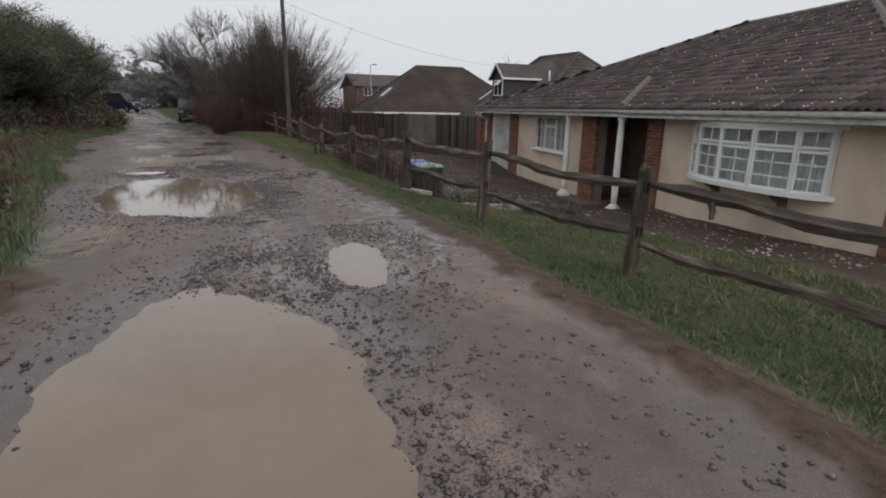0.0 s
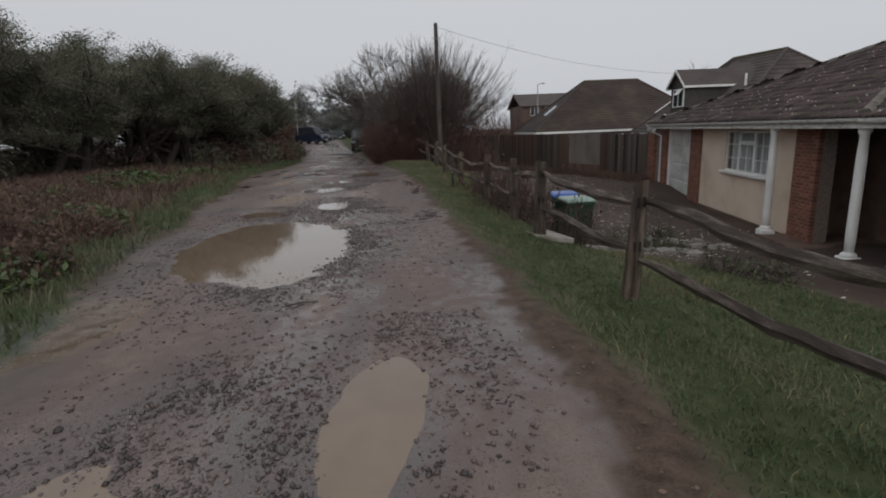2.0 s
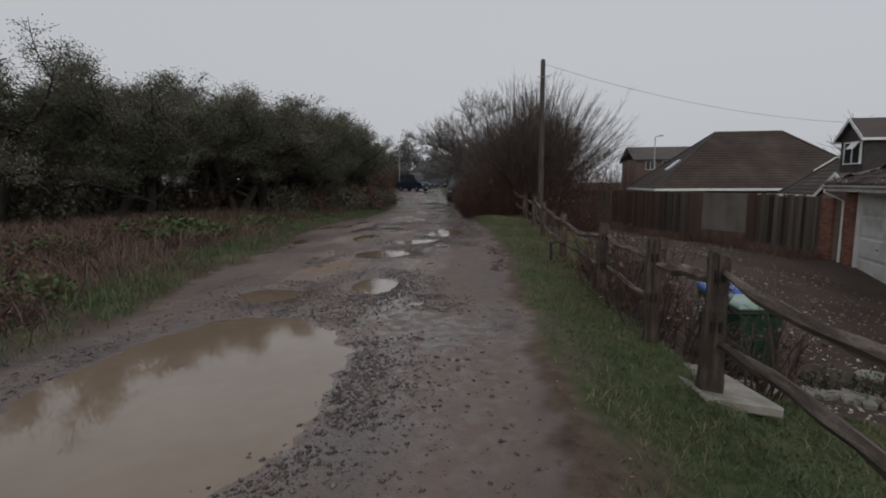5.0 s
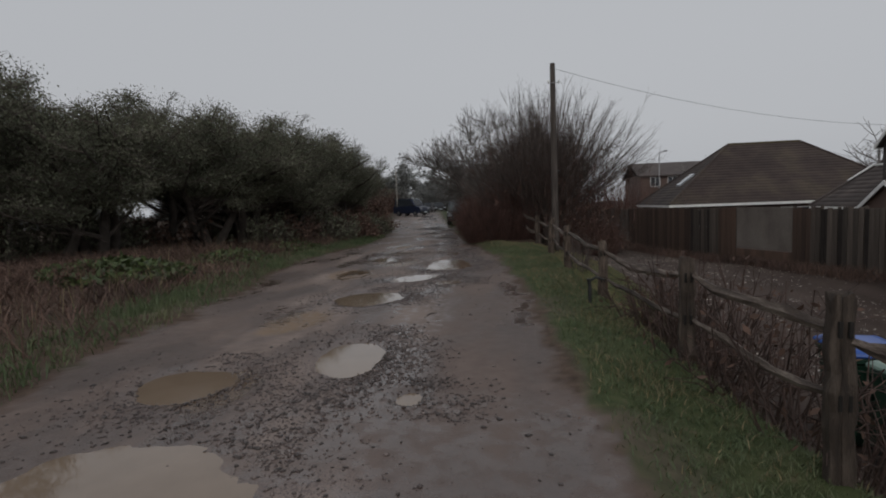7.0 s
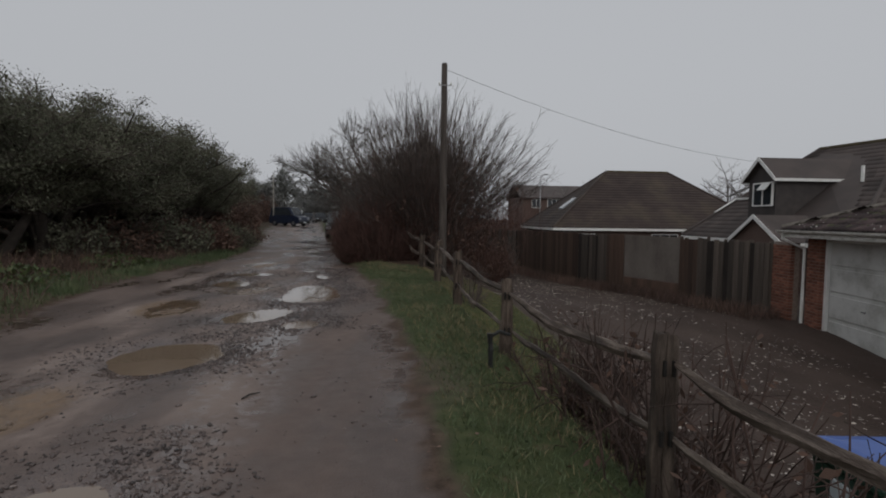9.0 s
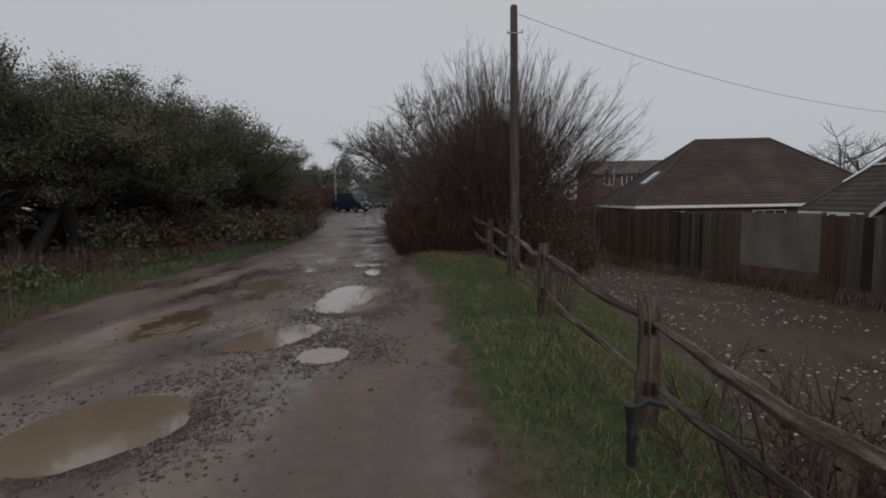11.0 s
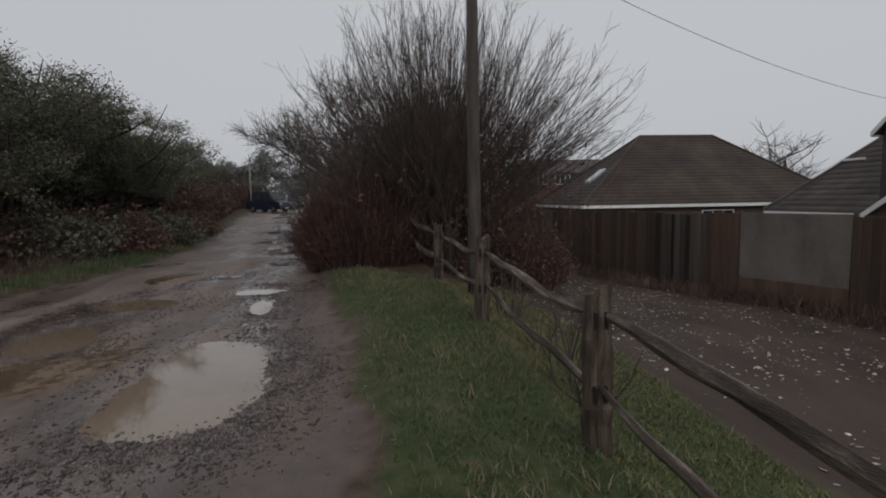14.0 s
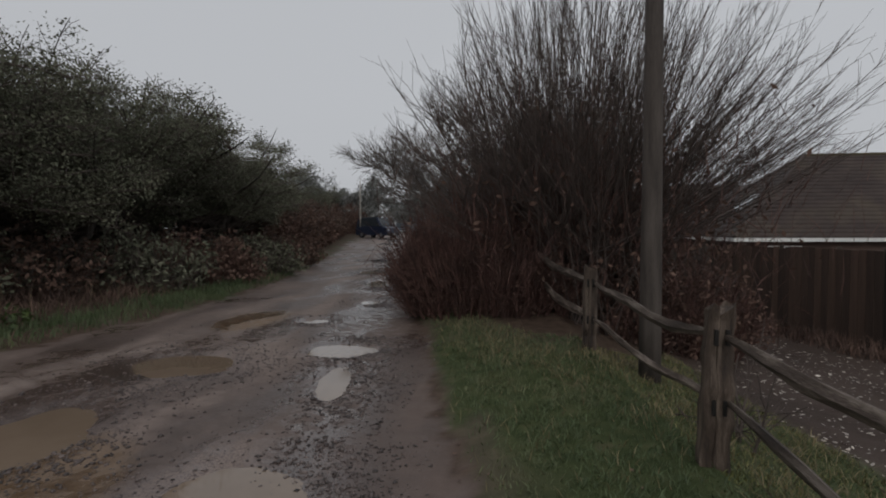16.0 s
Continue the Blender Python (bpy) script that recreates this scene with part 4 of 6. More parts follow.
    part("fascia", boxes((E, S0 - 0.02, T - 0.01, D1, S0, T + 0.16)), M_GUTTER, h)

    def gutter(a, b):
        a, b = Vector(a), Vector(b)
        d = (b - a).normalized()
        side = Vector((-1, 0, 0)) if abs(d.y) > 0.5 else Vector((0, 1 if a.y > 10 else -1, 0))
        bm, rings = bmesh.new(), []
        for p in (a, b):
            ring = [bm.verts.new(p + side * (0.055 + 0.055 * math.cos(t)) + Vector((0, 0, 0.06 * math.sin(t)))) for t in np.linspace(math.pi, 2 * math.pi, 9)]
            ring += [bm.verts.new(p + side * (0.055 + 0.05 * math.cos(t)) + Vector((0, 0, 0.052 * math.sin(t)))) for t in np.linspace(2 * math.pi, math.pi, 9)]
            rings.append(ring)
        for i in range(18):
            bm.faces.new((rings[0][i], rings[0][(i + 1) % 18], rings[1][(i + 1) % 18], rings[1][i]))
        bmesh.ops.recalc_face_normals(bm, faces=bm.faces)
        return bm
    part("gutter", gutter((E - 0.02, S0 - 0.1, T + 0.13), (E - 0.02, 10.4, T + 0.13)), M_GUTTER, h, "stained white half-round gutter")
    part("gutter", gutter((E - 0.02, 10.4, T + 0.15), (E - 0.02, S1 + 0.1, T + 0.15)), M_GUTTER, h, "stained white half-round gutter")
    part("gutter", gutter((E, S1 + 0.02, T + 0.15), (8, S1 + 0.02, T + 0.15)), M_GUTTER, h)
    part("downpipe", tube([(E - 0.07, 22.7, T + 0.08), (E - 0.07, 22.7, T - 0.05), (-0.1, 22.6, T - 0.3), (-0.1, 22.6, -0.4), (-0.1, 22.6, -1.1)], [0.035] * 5, 8), M_WHITE, h, "white plastic downpipe")
    column(h, 10.55, -0.38, -1.15, T)
    column(h, 13.45, -0.38, -1.2, T)
    # hipped roof
    ez, rz, mid = T + 0.17, 4.28, 6.9
    r0, r1 = S0 + 7.4, S1 - 7.4
    deck = [((E, S0, ez), (E, S1, ez), (mid, r1, rz), (mid, r0, rz)), ((D1, S1, ez), (D1, S0, ez), (mid, r0, rz), (mid, r1, rz)), ((E, S1, ez), (D1, S1, ez), (mid, r1, rz)), ((D1, S0, ez), (E, S0, ez), (mid, r0, rz))]
    for q in deck:
        part("roof_deck", slab_mesh(q, 0.04), M_TILE, h)
    part("roof_ridge_board", boxes((mid - 0.03, r0, rz - 0.1, mid + 0.03, r1, rz)), M_TILE, h)
    up = Vector((0, 0, 0.01))
    tiled_slope(h, Vector((E - 0.05, S1, ez - 0.02)), Vector((E - 0.05, S0, ez - 0.02)), Vector((mid, r1, rz)), Vector((mid, r0, rz)), 0.3, 0.34, 280, (E, 7, ez), (M_TILE, M_TILE_P))
    tiled_slope(h, Vector((D1, S1, ez)), Vector((E, S1, ez)), Vector((mid, r1, rz)), Vector((mid, r1, rz)), 0.3, 0.34, 0, None, (M_TILE, M_TILE_P))
    tiled_slope(h, Vector((E, S0, ez)), Vector((D1, S0, ez)), Vector((mid, r0, rz)), Vector((mid, r0, rz)), 0.3, 0.34, 0, None, (M_TILE, M_TILE_P))
    for a, b in (((E, S1, ez), (mid, r1, rz)), ((E, S0, ez), (mid, r0, rz)), ((mid, r0, rz), (mid, r1, rz))):
        ridge_line(h, Vector(a) + up * 2, Vector(b) + up * 2, 0.11)
    ridge_line(h, Vector((E + 0.02, 10.45, ez + 0.05)), Vector((1.5, 12.5, ez + 2.0 * 0.392 + 0.05)), 0.1)
    # lichen spots and moss on the front slope
    rng = np.random.default_rng(4)
    slope = (rz - ez) / (mid - E)
    for nm, count, m, size in (("lichen", 520, M_LICHEN, 0.016), ("moss", 700, M_MOSS, 0.045)):
        o = E + (mid - E) * rng.random(count) ** 1.6
        lo, hi = S0 + (o - E), S1 - (o - E)
        s = lo + (hi - lo) * rng.random(count)
        P = np.stack([o, s, ez + (o - E) * slope + 0.055], 1)
        ang = np.linspace(0, 2 * np.pi, 7)[:-1]
        r = size * rng.uniform(0.5, 1.6, (count, 1))
        ring = np.stack([r * np.cos(ang), r * np.sin(ang) * 1.3, r * np.cos(ang) * slope], -1)
        V = np.concatenate([P[:, None] + ring, (P + np.array([-0.008, 0, 0.02]))[:, None]], 1).reshape(-1, 3)
        b = np.arange(count)[:, None, None] * 7
        F = (np.stack([np.arange(6), (np.arange(6) + 1) % 6, np.full(6, 6)], 1)[None] + b).reshape(-1, 3)
        tagged(part(nm, fast_mesh(nm, V, F, m), None, h), kind="stuff")


build_bungalow()


def simple_window(parent, name, x, y, z, w, hgt, turn, cols=2):
    """A white casement with dark glass, its foot's middle at x, y, z, facing -y before the turn."""
    f = 0.05
    win = part(name, boxes((-w / 2, -0.04, 0, -w / 2 + f, 0.04, hgt), (w / 2 - f, -0.04, 0, w / 2, 0.04, hgt), (-w / 2 + f, -0.04, 0, w / 2 - f, 0.04, f), (-w / 2 + f, -0.04, hgt - f, w / 2 - f, 0.04, hgt), *[(-w / 2 + w * c / cols - 0.025, -0.035, f, -w / 2 + w * c / cols + 0.025, 0.035, hgt - f) for c in range(1, cols)]), M_WHITE, parent)
    win.location, win.rotation_euler = (x, y, z), (0, 0, radians(turn))
    part("pane", boxes((-w / 2 + f, -0.01, f, w / 2 - f, 0.01, hgt - f)), M_CARGLASS, win)
    return win


def gable(parent, x0, x1, y0, y1, ze, za, wall_z, wall_mat, roof_mat, over=0.15):
    """A small gabled projection facing -x: walls, two roof slopes, white bargeboards."""
    ym = (y0 + y1) / 2
    bm = bmesh.new()
    prof = [(y0, wall_z), (y1, wall_z), (y1, ze), (ym, za), (y0, ze)]
    a = [bm.verts.new((x0, y, z)) for y, z in prof]
    b = [bm.verts.new((x1, y, z)) for y, z in prof]
    bm.faces.new(a[::-1]), bm.faces.new(b)
    for i in range(5):
        j = (i + 1) % 5
        bm.faces.new((a[i], a[j], b[j], b[i]))
    bmesh.ops.recalc_face_normals(bm, faces=bm.faces)
    g = part("gable_wall", bm, wall_mat, parent)
    k = (za - ze) / (ym - y0)
    for sy, ya in ((-1, y0), (1, y1)):
        yo = ya + sy * over
        zo = ze - k * over
        q = [(x0 - over, yo, zo + 0.08), (x0 - over, ym, za + 0.08), (x1, ym, za + 0.08), (x1, yo, zo + 0.08)]
        part("gable_roof", slab_mesh(q, 0.07), roof_mat, parent)
        bq = bmesh.new()
        v = [bq.verts.new(p) for p in ((x0 - over - 0.03, yo, zo - 0.06), (x0 - over - 0.03, yo, zo + 0.1), (x0 - over - 0.03, ym, za + 0.11), (x0 - over - 0.03, ym, za - 0.06))]
        v2 = [bq.verts.new(p.co + Vector((0.03, 0, 0))) for p in v]
        bq.faces.new(v), bq.faces.new(v2[::-1])
        for i in range(4):
            j = (i + 1) % 4
            bq.faces.new((v[i], v2[i], v2[j], v[j]))
        bmesh.ops.recalc_face_normals(bq, faces=bq.faces)
        part("bargeboard", bq, M_WHITE, parent, "white bargeboard")
        part("side_fascia", boxes((x0 - over, yo - 0.02 * (sy < 0), zo - 0.05, x1, yo + 0.02 * (sy > 0), zo + 0.06)), M_WHITE, parent)
    return g


def hip_house(name, x0, x1, y0, y1, base, ez, rx0, rx1, ry, rz, wall, roof, label, ridge=None):
    """A house under a hipped roof whose ridge runs along x from rx0 to rx1, or along y between the two given ends."""
    h = empty(name, pose(0, 0, 0), label, "house")
    o = 0.4
    part("wall", boxes((x0 + o, y0 + o, base, x1 - o, y0 + o + 0.25, ez), (x0 + o, y1 - o - 0.25, base, x1 - o, y1 - o, ez), (x0 + o, y0 + o + 0.25, base, x0 + o + 0.25, y1 - o - 0.25, ez), (x1 - o - 0.25, y0 + o + 0.25, base, x1 - o, y1 - o - 0.25, ez)), wall, h)
    c = [(x0, y0, ez), (x1, y0, ez), (x1, y1, ez), (x0, y1, ez)]
    r = [(rx0, ry, rz), (rx1, ry, rz)]
    quads = ((c[0], c[1], r[1], r[0]), (c[2], c[3], r[0], r[1]), (c[3], c[0], r[0]), (c[1], c[2], r[1]))
    front = ((c[0], c[1], r[0], r[1]), (c[3], c[0], r[0], r[0]))
    hips = ((c[0], r[0]), (c[1], r[1]), (c[3], r[0]))
    if ridge:
        r = ridge
        quads = ((c[3], c[0], r[0], r[1]), (c[1], c[2], r[1], r[0]), (c[0], c[1], r[0]), (c[2], c[3], r[1]))
        front = ((c[3], c[0], r[1], r[0]), (c[0], c[1], r[0], r[0]))
        hips = ((c[0], r[0]), (c[1], r[0]), (c[3], r[1]))
    for q in quads:
        part("roof", slab_mesh(q, 0.05), roof, h)
    # courses of plain tiles on the two slopes towards the lane: one thin stepped strip a course
    for a, b, t0, t1 in front:
        a, b, t0, t1 = Vector(a), Vector(b), Vector(t0), Vector(t1)
        nn = int((t0 - (a + b) / 2).length / 0.3)
        V, F = [], []
        nrm = (b - a).cross(t0 - a).normalized()
        for k in range(nn):
            f0, f1 = k / nn, (k + 1) / nn
            p0, p1 = a.lerp(t0, f0) + nrm * 0.034, b.lerp(t1, f0) + nrm * 0.034
            p2, p3 = b.lerp(t1, f1) + nrm * 0.02, a.lerp(t0, f1) + nrm * 0.02
            cells = max(1, int((p1 - p0).length / 0.5))
            for m in range(cells):
                g0, g1 = m / cells, (m + 1) / cells
                i = len(V)
                V += [p0.lerp(p1, g0), p0.lerp(p1, g1), p3.lerp(p2, g1), p3.lerp(p2, g0), p0.lerp(p1, g0) - nrm * 0.035, p0.lerp(p1, g1) - nrm * 0.035]
                F += [(i, i + 1, i + 2, i + 3), (i + 4, i + 5, i + 1, i)]
        tagged(part("tiling", fast_mesh("tiling", [tuple(v) for v in V], F, roof), None, h), kind="stuff")
    for a, b in (*hips, (r[0], r[1])):
        n = max(1, int((Vector(b) - Vector(a)).length / 1.2))
        for k in range(n):
            p, q = (Vector(a).lerp(Vector(b), f) + Vector((0, 0, 0.04)) for f in (k / n, (k + 1.03) / n))
            part("hip_capping", tube([p, q], [0.085, 0.08], 6), M_RIDGE2 if a == r[0] else roof, h)
    part("fascia", boxes((x0, y0 - 0.03, ez - 0.16, x1, y0, ez)), M_WHITE, h, "white fascia")
    part("fascia", boxes((x0 - 0.03, y0, ez - 0.16, x0, y1, ez)), M_WHITE, h, "white fascia")
    return h


def build_neighbours():
    h = hip_house("hipped_bungalow", 10.4, 25.5, 43.0, 52.5, -1.2, 1.05, 15.6, 20.2, 47.7, 5.1, M_FARWALL, M_ROOF2, "brown tiled hipped bungalow behind a tall fence")
    part("rooflight", slab_mesh([(11.95, 46.2, 2.42), (11.95, 47.1, 2.42), (12.9, 47.1, 3.15), (12.9, 46.2, 3.15)], 0.12), M_LAMP, h, "pale rooflight")
    simple_window(h, "window", 12.6, 43.38, -0.4, 1.4, 1.1, 0)
    simple_window(h, "window", 18.0, 43.38, -0.4, 1.8, 1.1, 0, 3)
    # house with a dormer, its long slope towards the lane
    d = hip_house("dormer_house", 14.9, 26.0, 25.6, 35.6, -1.1, 0.85, 20.6, 19.7, 0, 4.85, M_FARWALL, M_ROOF3, "dark tiled house with a white-trimmed dormer and gabled porch", ridge=((20.6, 29.6, 4.9), (19.7, 32.8, 4.85)))
    gable(d, 15.4, 19.6, 29.72, 31.32, 3.38, 4.08, 1.2, M_CLAD, M_ROOF3, 0.2)
    win = simple_window(d, "dormer_window", 15.36, 30.4, 2.2, 1.15, 0.95, -90)
    sash = part("open_sash", boxes((0.03, -0.03, -0.36, 0.5, 0.0, 0.0)), M_WHITE, win, "white top sash tilted open")
    sash.location, sash.rotation_euler = (0.0, -0.05, 0.9), (radians(-40), 0, 0)
    gable(d, 14.15, 17.6, 27.6, 30.3, 0.88, 1.75, -1.1, M_FARWALL, M_ROOF3, 0.15)
    part("vent_pipe", tube([(17.9, 28.6, 3.1), (17.9, 28.6, 3.7)], [0.06, 0.06], 7), M_WHITE, d)
    part("rooflight_board", slab_mesh([(16.15, 34.8, 2.05), (16.15, 34.94, 2.05), (16.92, 34.49, 2.7), (16.92, 34.35, 2.7)], 0.1), M_WHITE, d, "white board along the hip")
    part("rooflight_head", boxes((16.88, 33.5, 2.62, 16.96, 34.4, 2.7)), M_WHITE, d)
    # two-storey house in the distance
    f = empty("distant_house", pose(0, 0, 0), "distant two-storey brick house with a dark tiled roof", "house")
    part("wall", boxes((16.2, 78, 0, 30, 88, 4.6)), M_FARWALL, f)
    part("roof", slab_mesh([(15.8, 77.6, 4.5), (30.4, 77.6, 4.5), (30.4, 83, 6.4), (15.8, 83, 6.4)], 0.15), M_ROOF3, f)
    part("roof", slab_mesh([(30.4, 88.4, 4.5), (15.8, 88.4, 4.5), (15.8, 83, 6.4), (30.4, 83, 6.4)], 0.15), M_ROOF3, f)
    simple_window(f, "window", 20.4, 77.95, 3.1, 1.8, 1.2, 0, 3)
    simple_window(f, "window", 23.0, 77.95, 3.3, 1.3, 0.8, 0)
    simple_window(f, "window", 18.0, 77.95, 3.1, 1.2, 1.2, 0)


build_neighbours()


def build_panel_fence():
    """A patched garden fence along the drive: grey boards, brown panels, near-black boards for shaded gaps and one pale
    sheet.
    """
    f = empty("panel_fence", pose(0, 0, 0), "tall patched garden fence of grey and brown weathered panels with dark gap boards", "fence")
    pts = [Vector((x, y, 0)) for x, y in ((10.62, 23.35), (9.6, 25.95), (8.68, 28.0), (7.3, 31.2), (5.9, 35.0), (4.9, 40.0), (4.2, 46.0))]
    acc = [0.0]
    for a, b in zip(pts, pts[1:]):
        acc.append(acc[-1] + (b - a).length)

    def along(t):
        k = max(i for i in range(len(pts) - 1) if acc[i] <= t + 1e-6)
        return pts[k].lerp(pts[k + 1], (t - acc[k]) / (acc[k + 1] - acc[k]))
    rnd = random.Random(8)
    # "dark" entries are boards coloured like the shade in a gap
    near = [(0.42, "grey"), (0.14, "dark"), (0.6, "grey"), (0.16, "dark"), (0.3, "grey"), (0.24, "dark"), (0.3, "grey"), (0.63, "brown"), (2.24, "sheet"), (0.8, "brown"), (0.45, "grey"), (0.14, "dark"), (0.3, "grey"), (0.12, "dark"), (0.3, "grey"), (0.2, "dark"), (0.9, "brown")]
    while sum(w for w, k in near) < acc[-1] - 1.2:
        near.append((rnd.uniform(0.25, 1.1), rnd.choice(("grey", "brown", "grey", "brown", "dark"))) if rnd.random() < 0.8 else (0.15, "dark"))
    look_of = {"grey": M_PANEL, "brown": M_PANEL2, "dark": M_GAP_SHADE, "sheet": M_SHEET}
    boards, t = {}, 0.0
    for w, kind in near:
        a, b = along(t), along(min(t + w, acc[-1] - 0.01))
        t += w
        ang = math.atan2(b.y - a.y, b.x - a.x)
        z0 = ground_z(a.x, a.y)
        hgt = 1.06 - z0 + rnd.uniform(-0.04, 0.03) - (0.05 if kind == "dark" else 0)
        p = part("fence_panel", boxes((0.02, -0.045, 0.2, w - 0.02, -0.02, 0.28), (0.02, -0.045, hgt - 0.35, w - 0.02, -0.02, hgt - 0.27)), look_of[kind], f)
        p.location, p.rotation_euler = (a.x, a.y, z0), (0, 0, ang)
        if kind == "sheet":
            part("sheet", boxes((0.03, -0.015, 0.5, w - 0.03, 0.015, hgt), bevel=0.006), M_SHEET, p, "pale grey plain panel")
            part("gravel_board", boxes((0.03, -0.01, -0.1, w - 0.03, 0.03, 0.48), bevel=0.006), M_PANEL2, p)
        else:
            c = max(1, round(w / 0.15))
            key = (kind, round(w / c, 3))
            if key not in boards:
                bm = boxes((0, -0.014, 0.0, w / c - 0.008, 0.014, 1.0), bevel=0.004)
                me = bpy.data.meshes.new("board")
                bm.to_mesh(me)
                bm.free()
                me.materials.append(look_of[kind])
                boards[key] = me
            for k in range(c):
                o = new("board", boards[key])
                o.parent, o.location = p, (k * w / c, 0.03 * (kind != "dark") + 0.008 * (k % 2), 0.03)
                o.scale = (1, 1, hgt - 0.03 + rnd.uniform(-0.03, 0.02))
        if kind != "dark":
            post = part("fence_post", boxes((-0.045, -0.07, -0.2, 0.045, -0.02, hgt + 0.03), bevel=0.008), M_PANEL, f)
            post.location, post.rotation_euler = (a.x, a.y, z0), (0, 0, ang)
    # brick wall between the fence and the garage corner
    wz = ground_z(10.7, 22.9)
    wall = empty("garden_wall", pose(10.62, 22.62, wz, 0, 0, -4), "low red brick garden wall beside the garage", "wall")
    brick_pier(wall, "brick_face", 0.0, 0.9, 0.0, 0.22, -0.1, 1.06 - wz)


build_panel_fence()

# ---- trees and bushes ----
def branch(rng, start, way, length, bend, n=5, up=0.0):
    P = [np.array(start, float)]
    d = np.array(way, float)
    d /= np.linalg.norm(d)
    for _ in range(n):
        d = d + rng.normal(size=3) * bend + np.array([0, 0, up])
        d /= np.linalg.norm(d)
        P.append(P[-1] + d * length / n)
    return np.array(P)


def build_fan_tree():
    """The bare many-stemmed willow behind the pole."""
    rng = np.random.default_rng(3)
    t = empty("bare_tree", pose(1.9, 28.3, 0.0), "bare many-stemmed willow fanning out above a thicket", "tree")
    z0 = ground_z(1.9, 28.0)
    stems, twigs = [], []
    for k in range(560):
        az = rng.uniform(0, 2 * math.pi)
        lean = math.radians(68) * rng.uniform(0, 1) ** 0.6
        foot = np.array([rng.normal() * 0.45, rng.normal() * 0.45, z0 - 0.1 + (rng.uniform(0.7, 1.5) if k % 6 else 0.0)])
        if foot[2] < z0 + 0.2:
            lean *= 0.55
        d = np.array([math.sin(lean) * math.cos(az), math.sin(lean) * math.sin(az) * 0.9, math.cos(lean)])
        L = rng.uniform(0.82, 0.97) / math.sqrt((d[0] / (4.55 if d[0] > 0 else 3.2)) ** 2 + (d[1] / (3.6 if d[1] > 0 else 2.7)) ** 2 + (d[2] / 5.05) ** 2) + 0.9 * (1.1 - foot[2]) * d[2]
        path = branch(rng, foot, d, L, 0.022, 8, 0.02)
        stems.append((path, rng.uniform(0.007, 0.015), 0.003))
        for _ in range(9):
            f = rng.uniform(0.35, 0.95)
            i = min(int(f * 8), 7)
            dd = path[i + 1] - path[i]
            dd = dd / np.linalg.norm(dd) + rng.normal(size=3) * 0.15
            sub = branch(rng, path[i] + (path[i + 1] - path[i]) * rng.random(), dd, rng.uniform(0.4, 1.3) * (1.2 - 0.8 * f), 0.07, 4, 0.03)
            twigs.append((sub, 0.0045, 0.0022))
            for _ in range(2):
                j = rng.integers(1, 4)
                d3 = sub[j + 1] - sub[j]
                d3 = d3 / np.linalg.norm(d3) + rng.normal(size=3) * 0.32
                twigs.append((branch(rng, sub[j], d3, rng.uniform(0.25, 0.55), 0.1, 3, 0.03), 0.0032, 0.002))
    stool = []
    for k in range(7):
        stool.append((branch(rng, (rng.normal() * 0.3, rng.normal() * 0.3, z0 - 0.2), (rng.normal() * 0.3, rng.normal() * 0.3, 1), 1.8, 0.08, 5), rng.uniform(0.1, 0.17), 0.05))
    part("trunk", fast_mesh("trunk", *sprays(stool, 8), M_BARK), None, t)
    tagged(part("stem_growth", fast_mesh("stem_growth", *sprays(stems, 4), M_TWIG), None, t), kind="stuff")
    tagged(part("twig_growth", fast_mesh("twig_growth", *sprays(twigs, 3), M_TWIG), None, t), kind="stuff")
    # ivy and dense young growth in the lower half
    n = 5200
    u = rng.normal(size=(n, 3)) * np.array([1.25, 1.0, 0.85]) + np.array([0.3, 0.2, 1.5])
    u = u[(u[:, 2] > z0 - 0.02) & (u[:, 2] < 3.6)]
    low = [(branch(rng, p, (rng.normal() * 0.5, rng.normal() * 0.5, 1), rng.uniform(0.4, 0.9), 0.14, 3), 0.006, 0.003) for p in u[:2600]]
    tagged(part("undergrowth", fast_mesh("undergrowth", *sprays(low, 3), M_TWIG_RED), None, t), kind="stuff")
    tagged(part("ivy", fast_mesh("ivy", *leaf_quads(u * np.array([0.75, 0.75, 1]), 0.05, rng), M_LEAF_BROWN), None, t), kind="stuff")


build_fan_tree()


